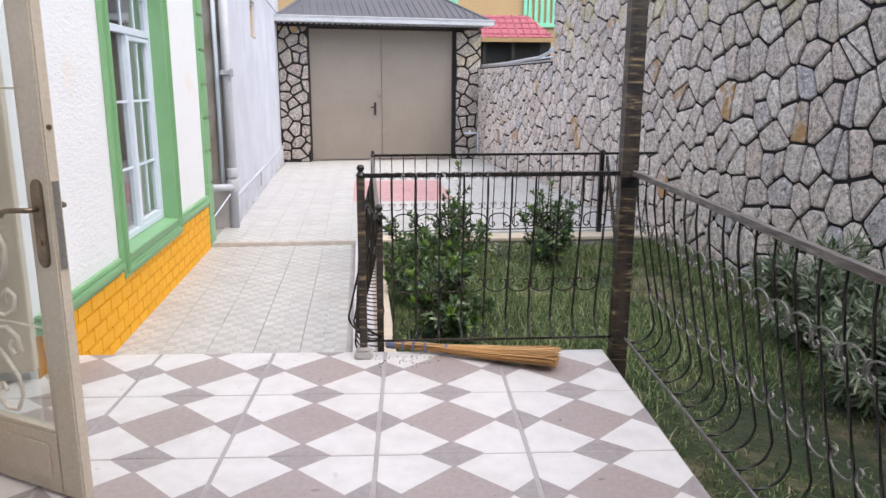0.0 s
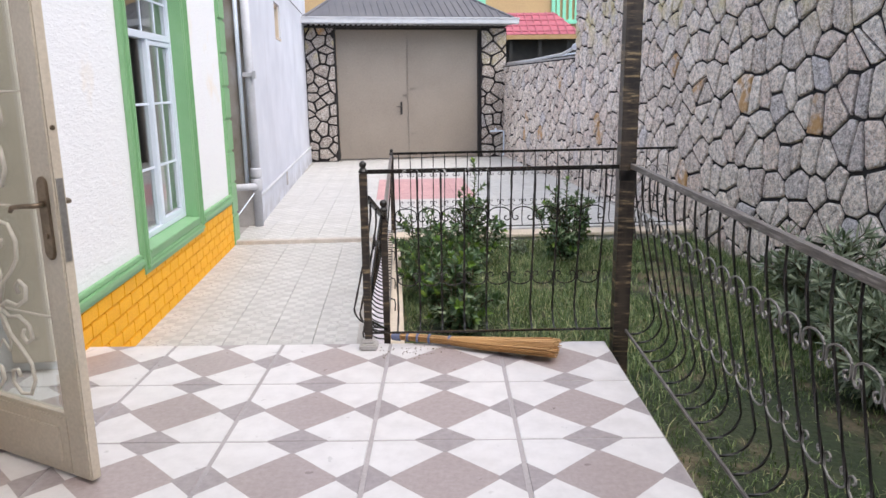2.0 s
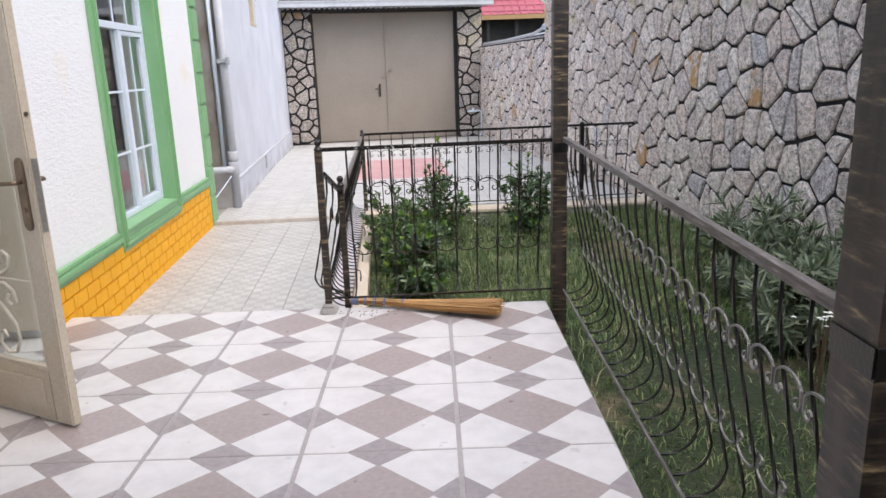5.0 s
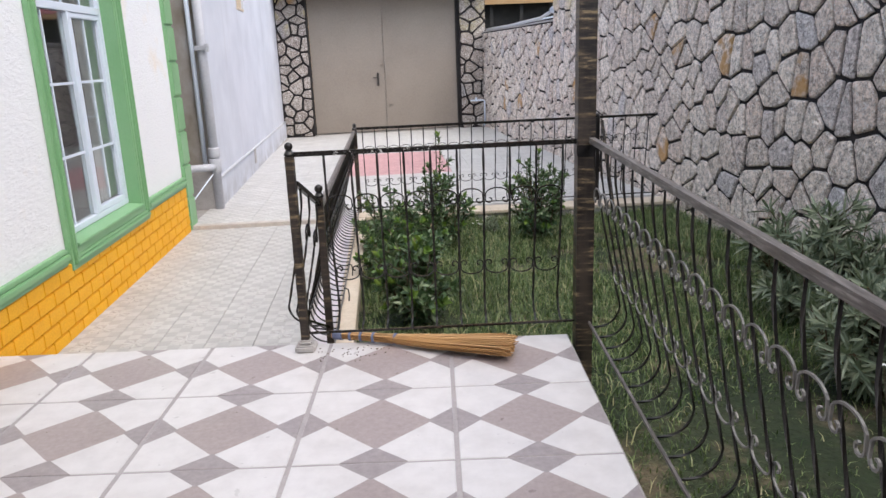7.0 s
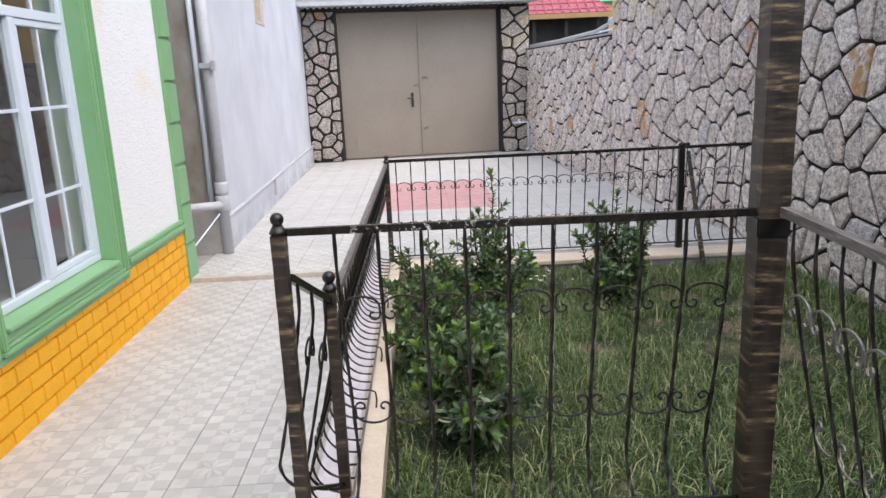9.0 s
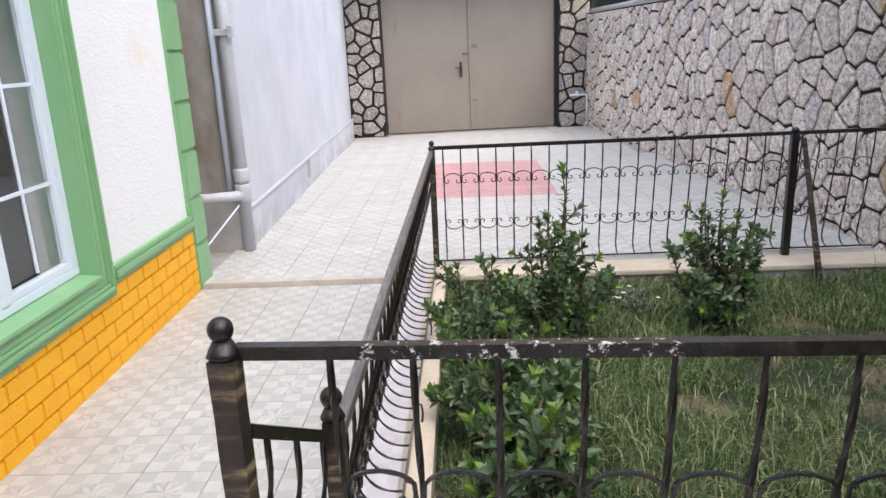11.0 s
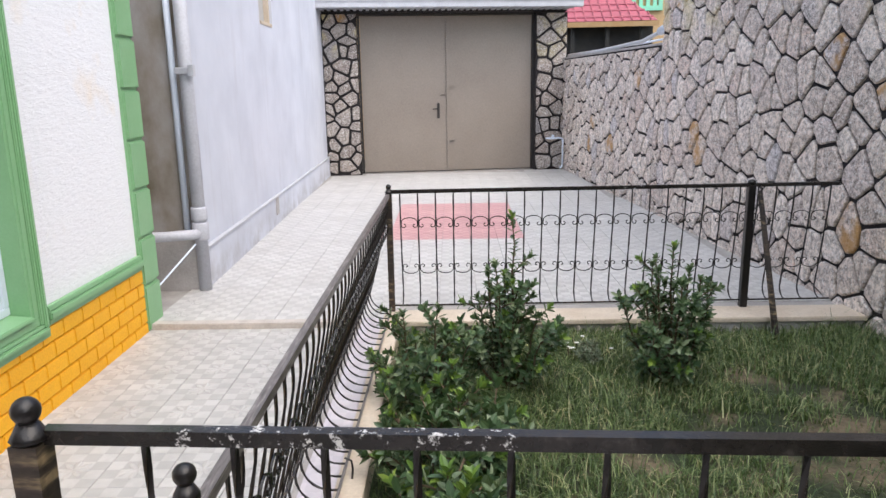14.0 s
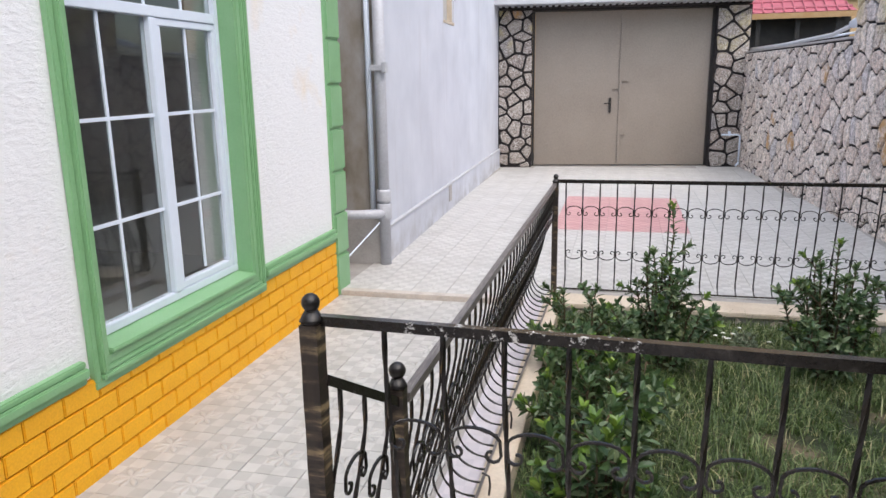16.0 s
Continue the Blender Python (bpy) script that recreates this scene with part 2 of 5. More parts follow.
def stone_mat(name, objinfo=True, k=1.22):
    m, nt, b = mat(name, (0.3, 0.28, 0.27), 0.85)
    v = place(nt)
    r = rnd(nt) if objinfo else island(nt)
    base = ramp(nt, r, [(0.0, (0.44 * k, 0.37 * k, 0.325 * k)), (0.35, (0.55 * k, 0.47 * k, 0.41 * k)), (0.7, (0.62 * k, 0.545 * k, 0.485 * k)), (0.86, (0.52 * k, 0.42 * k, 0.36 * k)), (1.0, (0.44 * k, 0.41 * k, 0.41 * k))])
    g = tex(nt, v, 21, 9, 0.78)
    g2 = tex(nt, v, 62, 5, 0.7)
    c = mix(nt, 0.9, base, ramp(nt, g, [(0.37, (0.30, 0.29, 0.29)), (0.47, (0.80, 0.80, 0.80)), (0.58, (1.40, 1.41, 1.42))]), "MULTIPLY")
    c = mix(nt, ramp(nt, g2, [(0.54, (0, 0, 0)), (0.62, (0.85, 0.85, 0.85))]), c, (0.86, 0.85, 0.83))
    c = mix(nt, ramp(nt, g2, [(0.33, (0.85, 0.85, 0.85)), (0.43, (0, 0, 0))]), c, (0.10, 0.09, 0.09))
    lich = calc(nt, "MULTIPLY", calc(nt, "GREATER_THAN", calc(nt, "FRACT", calc(nt, "MULTIPLY", r, 7.31)), 0.975), ramp(nt, tex(nt, v, 7, 4), [(0.42, (0, 0, 0)), (0.6, (0.85, 0.85, 0.85))]))
    c = mix(nt, lich, c, (0.50, 0.27, 0.08))
    sep = nt.nodes.new("ShaderNodeSeparateXYZ")
    nt.links.new(v, sep.inputs[0])
    high = nt.nodes.new("ShaderNodeMapRange")
    nt.links.new(sep.outputs[2], high.inputs[0])
    high.inputs[1].default_value, high.inputs[2].default_value = 1.75, 2.3
    yel = calc(nt, "MULTIPLY", high.outputs[0], ramp(nt, tex(nt, v, 2.6, 4), [(0.5, (0, 0, 0)), (0.62, (0.6, 0.6, 0.6))]))
    c = mix(nt, yel, c, (0.60, 0.50, 0.20))
    nt.links.new(c, b.inputs["Base Color"])
    bump(nt, b, tex(nt, v, 34, 8, 0.72), 0.9, 0.02)
    return m


def leaf_mat(name, stops, rough=0.35):
    m, nt, b = mat(name, stops[0][1], rough)
    r = island(nt)
    c = ramp(nt, r, stops)
    nt.links.new(c, b.inputs["Base Color"])
    b.inputs["Subsurface Weight"].default_value = 0.0
    tr = nt.nodes.new("ShaderNodeBsdfTranslucent")
    nt.links.new(mix(nt, 0.5, c, (0.14, 0.22, 0.03)), tr.inputs[0])
    ms = nt.nodes.new("ShaderNodeMixShader")
    ms.inputs[0].default_value = 0.25
    out = nt.nodes["Material Output"]
    nt.links.new(b.outputs[0], ms.inputs[1])
    nt.links.new(tr.outputs[0], ms.inputs[2])
    nt.links.new(ms.outputs[0], out.inputs[0])
    return m


def soil_mat():
    m, nt, b = mat("grassy_soil", (0.06, 0.06, 0.03), 0.95)
    v = place(nt)
    sep = nt.nodes.new("ShaderNodeSeparateXYZ")
    nt.links.new(coords(nt), sep.inputs[0])
    near_wall = calc(nt, "MINIMUM", calc(nt, "MAXIMUM", calc(nt, "SUBTRACT", calc(nt, "MULTIPLY", sep.outputs[0], 0.6), 1.5), 0.0), 1.0)
    upper = calc(nt, "MINIMUM", calc(nt, "MAXIMUM", calc(nt, "ADD", sep.outputs[1], 3.4), 0.0), 1.0)
    dry = calc(nt, "ADD", tex(nt, v, 2.6, 6), calc(nt, "MULTIPLY", calc(nt, "MULTIPLY", near_wall, upper), 0.10))
    c = ramp(nt, dry, [(0.35, (0.018, 0.032, 0.010)), (0.56, (0.035, 0.045, 0.018)), (0.70, (0.17, 0.13, 0.08))])
    c = mix(nt, 0.5, c, ramp(nt, tex(nt, v, 40, 5), [(0.3, (0.3, 0.3, 0.3)), (0.7, (1.3, 1.3, 1.3))]), "MULTIPLY")
    nt.links.new(c, b.inputs["Base Color"])
    bump(nt, b, tex(nt, v, 25, 5), 0.8, 0.03)
    return m


def post_mat():
    """Dark paint combed across the post in uneven bands."""
    m, nt, b = mat("combed_post_paint", (0.08, 0.06, 0.04), 0.45)
    v = place(nt)
    band = tex(nt, place(nt, (1.5, 1.5, 1)), 24, 3, 0.5)
    band2 = tex(nt, place(nt, (0.15, 0.15, 1)), 42, 5, 0.65)
    c = ramp(nt, band2, [(0.46, (0.012, 0.009, 0.008)), (0.56, (0.055, 0.04, 0.028)), (0.66, (0.28, 0.21, 0.115))])
    c = mix(nt, ramp(nt, tex(nt, place(nt, (6, 6, 0.5)), 3, 3), [(0.4, (0, 0, 0)), (0.7, (1, 1, 1))]), c, (0.05, 0.037, 0.028))
    nt.links.new(c, b.inputs["Base Color"])
    bump(nt, b, band2, 0.5, 0.004)
    return m


def grey_rail_mat():
    # weathered grey of top rails; on bottom bars it stands for reflected sky
    m, nt, b = mat("worn_sky_sheen_rail", (0.2, 0.19, 0.18), 0.4)
    c = ramp(nt, tex(nt, coords(nt, (1.2, 14, 14)), 9, 6, 0.7), [(0.35, (0.05, 0.045, 0.04)), (0.55, (0.14, 0.125, 0.12)), (0.72, (0.34, 0.32, 0.30))])
    nt.links.new(c, b.inputs["Base Color"])
    bump(nt, b, tex(nt, place(nt), 60, 4), 0.2, 0.002)
    return m


def rail_mat():
    m, nt, b = mat("weathered_rail", (0.2, 0.19, 0.18), 0.2)
    v = place(nt)
    c = ramp(nt, tex(nt, v, 30, 6, 0.7), [(0.35, (0.008, 0.007, 0.006)), (0.60, (0.022, 0.019, 0.017)), (0.70, (0.05, 0.045, 0.04))])
    fleck = calc(nt, "MULTIPLY", ramp(nt, tex(nt, v, 75, 4, 0.7), [(0.57, (0, 0, 0)), (0.60, (1, 1, 1))]), ramp(nt, tex(nt, v, 3.2, 2), [(0.66, (0, 0, 0)), (0.68, (1, 1, 1))]))
    sep = nt.nodes.new("ShaderNodeSeparateXYZ")
    nt.links.new(v, sep.inputs[0])
    worn_part = calc(nt, "MULTIPLY", calc(nt, "MULTIPLY", calc(nt, "GREATER_THAN", sep.outputs[0], 0.09), calc(nt, "LESS_THAN", sep.outputs[0], 0.56)), ramp(nt, tex(nt, v, 52, 5, 0.75), [(0.57, (0, 0, 0)), (0.62, (1, 1, 1))]))
    fleck = calc(nt, "MAXIMUM", fleck, calc(nt, "MULTIPLY", worn_part, calc(nt, "GREATER_THAN", sep.outputs[2], 0.95)))
    c = mix(nt, fleck, c, (0.55, 0.54, 0.52))
    nt.links.new(c, b.inputs["Base Color"])
    bump(nt, b, tex(nt, v, 60, 4), 0.15, 0.002)
    return m


def straw_mat():
    m, nt, b = mat("straw", (0.55, 0.33, 0.12), 0.65)
    c = ramp(nt, island(nt), [(0.0, (0.30, 0.15, 0.05)), (0.5, (0.46, 0.26, 0.10)), (1.0, (0.60, 0.38, 0.18))])
    nt.links.new(c, b.inputs["Base Color"])
    return m


M_PLASTER, M_GREY, M_STAIN = plaster_mat(), grey_wall_mat(), stained_mat()
M_TILE = terrace_mat()
M_FLOW = flower_mat("flower_tile", (0.53, 0.525, 0.51), (0.42, 0.415, 0.405))
# path tile lightened for the upper yard: open sky light put into the colour
M_FLOWLIT = flower_mat("sky_lit_flower_tile", (0.58, 0.575, 0.56), (0.475, 0.47, 0.46))
M_FLOWP = flower_mat("rose_flower_tile", (0.60, 0.37, 0.365), (0.50, 0.27, 0.275))
M_STRIP = flower_mat("lilac_strip_tile", (0.62, 0.58, 0.62), (0.55, 0.52, 0.56))
M_STONE, M_STONEI = stone_mat("wall_stone"), stone_mat("wall_stone_joined", False)
# wall stone darkened for the pillars: gate roof shade put into the colour
M_STONESHADE = stone_mat("shaded_pillar_stone", True, 0.56)
M_JOINT = worn("dark_mortar", (0.018, 0.015, 0.016), (0.035, 0.03, 0.03), 0.9, 0, 8, 50, 0.5, 0.01)
M_GROUT = worn("grey_grout", (0.36, 0.335, 0.34), (0.29, 0.265, 0.27), 0.85)
M_BED = worn("pavement_grout", (0.40, 0.38, 0.36), (0.28, 0.265, 0.25), 0.9)
M_LEAF = leaf_mat("laurel_leaf", [(0.0, (0.035, 0.07, 0.035)), (0.5, (0.07, 0.13, 0.055)), (0.8, (0.14, 0.20, 0.10)), (1.0, (0.28, 0.34, 0.20))])
M_YOUNG = leaf_mat("young_leaf", [(0.0, (0.10, 0.19, 0.04)), (0.6, (0.17, 0.29, 0.05)), (1.0, (0.32, 0.44, 0.09))])
M_OLE = leaf_mat("oleander_leaf", [(0.0, (0.08, 0.11, 0.07)), (0.5, (0.17, 0.21, 0.14)), (1.0, (0.36, 0.40, 0.28))], 0.4)
M_GRASS = leaf_mat("grass_blade", [(0.0, (0.030, 0.058, 0.016)), (0.38, (0.068, 0.118, 0.034)), (0.74, (0.17, 0.235, 0.08)), (0.90, (0.34, 0.39, 0.18)), (1.0, (0.52, 0.44, 0.25))], 0.5)
M_SOIL, M_POST, M_RAIL, M_STRAW = soil_mat(), post_mat(), rail_mat(), straw_mat()
M_RAILG = grey_rail_mat()
# scroll iron with the sky's reflection painted in as pale grey
M_SHEEN = worn("sky_sheen_iron", (0.17, 0.165, 0.155), (0.03, 0.027, 0.025), 0.35, 0.0, 22, 90, 0.2, 0.002)

# ---- makers ----
SITE = pose(-2.005, 7.62, 0.062, 0, 0, 3.84)   # x away from the house wall, y along it towards the gate
YARD = SITE @ pose(5.14, 0, 0, 0, 0, 4.7)  # y along the stone wall, x away from the garden
GREYM = SITE @ pose(0.10, 0.98, 0, 0, 0, 1.6)  # the grey wall, y along it

GATE = SITE @ pose(0.516, 8.80, -0.267, 0, 0, 7.1) @ Matrix.Diagonal((1.147, 1.147, 1.096, 1)) @ pose(-0.6, -7.75, 0.2)  # the gate and its roof


def thing(name, m, label, category, group="", kind=""):
    ob = new(name)
    ob.matrix_basis = m
    return tagged(ob, label, category, group, kind)


def solid(name, bm, material, m=None, label="", category="", group="", kind="", smooth=False):
    me = bpy.data.meshes.new(name)
    bm.to_mesh(me)
    bm.free()
    if material:
        me.materials.append(material)
    if smooth:
        me.shade_smooth()
    ob = new(name, me)
    if m is not None:
        ob.matrix_basis = m
    return tagged(ob, label, category, group, kind)


def part(name, bm, material, parent, label="", m=None, smooth=False):
    ob = solid(name, bm, material, m, label, smooth=smooth)
    ob.parent = parent
    return ob


def again(name, mesh, parent, m, label=""):
    ob = new(name, mesh)
    ob.parent = parent
    ob.matrix_basis = m
    return tagged(ob, label)


def box(x0, x1, y0, y1, z0, z1, bevel=0.0, bm=None):
    b = bmesh.new()
    v = [b.verts.new((x, y, z)) for x in (x0, x1) for y in (y0, y1) for z in (z0, z1)]
    for f in ((0, 1, 3, 2), (4, 6, 7, 5), (0, 4, 5, 1), (2, 3, 7, 6), (0, 2, 6, 4), (1, 5, 7, 3)):
        b.faces.new([v[k] for k in f])
    if bevel:
        bmesh.ops.bevel(b, geom=b.edges[:], offset=bevel, segments=1 if bevel < 0.004 else 2, affect="EDGES")
    bmesh.ops.recalc_face_normals(b, faces=b.faces[:])
    if bm is None:
        return b
    me = bpy.data.meshes.new("t")
    b.to_mesh(me)
    b.free()
    bm.from_mesh(me)
    bpy.data.meshes.remove(me)
    return bm


def boxes(rows, bevel=0.0):
    bm = bmesh.new()
    for r in rows:
        box(*r, bevel=bevel, bm=bm)
    return bm


def tube(path, radius, sides=4, twist=0.0, bm=None, taper=None, cap=True, start=0.785):
    """A bar of the given number of sides swept along the points, turned as it goes."""
    bm = bm or bmesh.new()
    pts = [Vector(p) for p in path]
    rings, up = [], Vector((0.013, 0.021, 1))
    for i, p in enumerate(pts):
        d = (pts[min(i + 1, len(pts) - 1)] - pts[max(i - 1, 0)]).normalized()
        a = up.cross(d)
        if a.length < 0.05 or i and abs(d.dot(up.normalized())) > 0.9985:
            a = Vector((1, 0, 0)).cross(d) if abs(d.x) < 0.9 else Vector((0, 1, 0)).cross(d)
        if rings:
            a = last - d * last.dot(d)
        a.normalize()
        last = a.copy()
        b = d.cross(a)
        r = radius * (taper[i] if taper else 1)
        t0 = start + twist * i
        rings.append([bm.verts.new(p + (a * math.cos(t0 + 6.2832 * k / sides) + b * math.sin(t0 + 6.2832 * k / sides)) * r) for k in range(sides)])
    for r0, r1 in zip(rings, rings[1:]):
        for k in range(sides):
            bm.faces.new((r0[k], r0[(k + 1) % sides], r1[(k + 1) % sides], r1[k]))
    if cap:
        bm.faces.new(rings[0][::-1])
        bm.faces.new(rings[-1])
    return bm


def ball(radius, squash=1.0, u=14, v=10):
    bm = bmesh.new()
    bmesh.ops.create_uvsphere(bm, u_segments=u, v_segments=v, radius=radius)
    bmesh.ops.scale(bm, vec=(1, 1, squash), verts=bm.verts[:])
    return bm


def lathe(profile, n=16):
    bm = bmesh.new()
    rings = [[bm.verts.new((r * math.cos(6.2832 * k / n), r * math.sin(6.2832 * k / n), z)) for k in range(n)] for r, z in profile]
    for a, b in zip(rings, rings[1:]):
        for k in range(n):
            bm.faces.new((a[k], a[(k + 1) % n], b[(k + 1) % n], b[k]))
    bm.faces.new(rings[0][::-1])
    bm.faces.new(rings[-1])
    return bm


# ---- large structure ----
far = solid("ground", boxes([(-600, 600, -600, 600, -0.9, -0.52)]), M_SOIL, kind="structure", label="bare brown earth reaching to the horizon")
solid("lawn", box(1.8, 7.5, -12, -0.04, -0.6, -0.38), M_SOIL, SITE, "dark garden soil under the grass", kind="structure")
pave_low = solid("pavement_lower", box(0, 1.62, -4.4, -0.021, -0.6, -0.317), M_BED, SITE, "grey grout bed of the lower tiled path", kind="structure")
pave_up = solid("pavement_upper", box(-0.6, 5.2, 0.07, 9.9, -0.6, -0.279), M_BED, SITE, "grey grout bed of the upper tiled yard", kind="structure")
solid("step_edge", box(0.0, 1.74, -0.02, 0.07, -0.4, -0.264, 0.006), M_EDGE, SITE, "worn greyish stone edging on a low step", kind="structure")
terrace = solid("terrace", box(-2.6, 1.218, -4.2, 3.765, -0.6, -0.0035), M_GROUT, None, "raised terrace slab with grey grout", kind="structure")
solid("terrace_side", boxes([(1.2185, 1.224, -4.2, 3.766, -0.5, -0.006), (-1.8, 1.224, 3.767, 3.775, -0.5, -0.006)]), M_SLAB, None, "weathered pale cement edge of the terrace", kind="structure")
entry_step = solid("entry_step", box(-1.72, -0.12, 3.778, 4.06, -0.5, -0.168, 0.005), M_BEIGE, None, "beige stone step below the terrace", kind="structure")
solid("kerb_long", box(1.70, 1.825, -4.3, -0.072, -0.5, -0.255, 0.006), M_BEIGE, SITE, "beige stone kerb beside the grass", kind="structure")
strip = solid("kerb_strip", box(1.55, 1.698, -4.3, 0.068, -0.5, -0.259, 0.004), M_STRIP, SITE, "lilac white tile strip under a railing", kind="structure")
solid("kerb_far", box(1.70, 5.13, -0.07, 0.215, -0.288, -0.253, 0.006), M_BEIGE, SITE, "beige stone kerb slab at the end of the grass", kind="structure")
solid("kerb_far_body", box(1.72, 5.13, -0.035, 0.215, -0.6, -0.2925), M_CONC, SITE, "rough cement below the kerb slab", kind="structure")
solid("kerb_far_back", box(1.76, 5.13, 0.216, 0.24, -0.35, -0.262), M_CONC, SITE, "cement strip behind the kerb", kind="structure")

house = boxes([
    (-0.3, 0, -2.772, -1.40, -0.5, 0.2345), (-0.3, 0, -2.772, -1.40, 2.35, 3.7), (-0.3, 0, -1.40, 0.17, -0.5, 3.7),
    (-0.3, 0, -4.2, -2.772, -0.5, 3.7), (-0.3, 0, -5.30, -4.2, 2.12, 3.7), (-0.3, 0, -12, -5.30, -0.5, 3.7)])
solid("wall_house", house, M_PLASTER, SITE, "white house wall of rough trowelled plaster", kind="structure")
solid("wall_house_back", boxes([(-5, -4.8, -12, 0.17, -0.5, 3.7), (-4.8, -0.3, -0.1, 0.17, -0.5, 3.7), (-4.8, -0.3, -12, -11.8, -0.5, 3.7), (-4.8, -0.3, -4.16, -4.0, -0.0, 3.7)]), M_ROOM, SITE, "plain inner walls of the house", kind="structure")
solid("floor_house", box(-4.8, -0.3, -12, 0.0, -0.3, 0.0), M_ROOM, SITE, "plain floor inside the house", kind="structure")
solid("ceiling_house", box(-5.0, 0.25, -12, 0.35, 3.7, 3.85), M_ROOM, SITE, "plain roof slab of the house", kind="structure")

solid("wall_grey", boxes([(-4.5, 0.0, 0.0, 2.75, -0.5, 3.3), (-4.5, 0.0, 3.45, 8.3, -0.5, 3.3), (-4.5, 0.0, 2.75, 3.45, -0.5, 2.10), (-4.5, 0.0, 2.75, 3.45, 2.66, 3.3), (-4.5, -0.14, 2.75, 3.45, 2.10, 2.66)]), M_GREY, GREYM, "pale lilac grey rendered wall of the neighbouring house", kind="structure")
solid("wall_grey_base", boxes([(-0.2, 0.035, -0.02, 8.0, -0.4, 0.06)], 0.006), M_GREY, GREYM, "pale grey plinth with a raised line along its top", kind="structure")
solid("wall_grey_line", boxes([(0.0, 0.048, -0.01, 8.0, 0.062, 0.082)], 0.004), M_GUTTER, GREYM, "thin white line along the plinth", kind="structure")
solid("wall_grey_patch", box(0.0355, 0.047, 2.78, 2.92, -0.15, 0.058, 0.004), M_CONC, GREYM, "cement patch on the grey plinth", kind="structure")
solid("wall_end", boxes([(-0.55, 0.09, 0.955, 0.975, -0.5, 3.2)]), M_STAIN, SITE, "narrow stained end wall between the houses", kind="structure")
solid("wall_end_base", boxes([(-0.55, 0.095, 0.90, 0.954, -0.5, 0.18)], 0.01), M_CONC, SITE, "cement plinth between the houses", kind="structure")
solid("gap_floor", boxes([(-3, -0.0, 0.17, 0.96, -0.5, -0.34)]), M_CONC, SITE, "dirty cement in the gap between the houses", kind="structure")
solid("gap_back", boxes([(-0.75, -0.58, 0.16, 1.0, -0.5, 3.2)]), M_STAIN, SITE, "stained wall closing the gap", kind="structure")

yard_wall = solid("wall_stone", boxes([(0.0, 0.3, -14, 4.17, -0.6, 4.3), (0.0, 0.3, 4.17, 10.0, -0.6, 1.80)]), M_JOINT, YARD, "boundary wall of dark mortar set with stones", kind="structure")
pillar_l = solid("gate_pillar", box(0.04, 0.60, 7.70, 8.1, -0.3, 2.46), M_JOINT, GATE, "gate pillar of dark mortar set with rough stones", "pillar", "gate pillars")
pillar_r = solid("gate_pillar", box(3.50, 4.02, 7.70, 8.1, -0.3, 2.46), M_JOINT, GATE, "gate pillar of dark mortar beside the boundary wall", "pillar", "gate pillars")
solid("ceiling_terrace", box(-2.6, 1.42, -6.2, 0.78, 3.0, 3.12), M_PLASTER, None, "plain white canopy over the rear of the terrace", kind="structure")
solid("wall_behind", boxes([(-2.7, 8, -6.2, -6.0, -0.6, 3.4)]), M_PLASTER, None, "plain wall closing the terrace behind", kind="structure")


# ---- mouldings, quoins, window ----
def moulding(name, w0, w1, z0):
    solid(name, boxes([(0.001, 0.035, w0, w1, z0, z0 + 0.032), (0.001, 0.055, w0, w1, z0 + 0.033, z0 + 0.075), (0.001, 0.04, w0, w1, z0 + 0.076, z0 + 0.105)], 0.006), M_GREEN, SITE, "green painted moulding along the wall above yellow bricks", kind="structure")


moulding("trim", -1.27, -0.06, 0.155)
moulding("trim", -4.18, -2.92, 0.155)
moulding("trim", -12, -5.34, 0.155)

quoin = thing("corner_quoins", SITE, "green painted corner blocks stacked up a white house corner", "wall trim")
for k in range(-1, 11):
    z = 0.02 + 0.34 * k
    part("block", box(-0.14, 0.035, -0.05, 0.205, max(z - 0.335, -0.33) + 0.012, z, 0.010), M_GREEN, quoin)
part("strip", box(-0.13, 0.018, -0.058, 0.19, -0.33, 3.69), M_GREEN, quoin)

frame_g = thing("window_surround", SITE, "wide green moulded surround of a tall house window", "window surround")


def ring(u0, u1, z0, z1, width, d0, d1, bevel=0.004):
    return boxes([(d0, d1, u0, u1, z0, z0 + width), (d0, d1, u0, u1, z1 - width, z1), (d0, d1, u0, u0 + width, z0 + width, z1 - width), (d0, d1, u1 - width, u1, z0 + width, z1 - width)], bevel)


part("outer_band", ring(-2.87, -1.27, 0.10, 2.50, 0.034, 0.001, 0.035), M_GREEN, frame_g)
part("raised_band", ring(-2.835, -1.305, 0.135, 2.465, 0.030, 0.001, 0.058, 0.007), M_GREEN, frame_g)
part("middle_band", ring(-2.804, -1.336, 0.166, 2.434, 0.022, 0.001, 0.046, 0.005), M_GREEN, frame_g)
part("inner_band", boxes([(0.001, 0.036, -2.781, -2.769, 0.233, 2.367), (0.001, 0.036, -1.403, -1.359, 0.233, 2.367), (0.001, 0.036, -2.781, -1.359, 0.189, 0.233), (0.001, 0.036, -2.781, -1.359, 2.367, 2.411)], 0.004), M_GREEN, frame_g)
part("reveal", boxes([(-0.085, 0.0, -2.7715, -2.764, 0.236, 2.349), (-0.085, 0.03, -1.422, -1.401, 0.234, 2.366), (-0.085, 0.03, -2.763, -1.423, 2.338, 2.366)]), M_GREEN, frame_g)
bm = box(-0.10, 0.052, -2.763, -1.423, 0.2355, 0.270, 0.005)
for v in bm.verts:
    if v.co.x > 0 and v.co.z > 0.255:
        v.co.z -= 0.012
part("sill", bm, M_GREEN, frame_g, "sloping green sill")

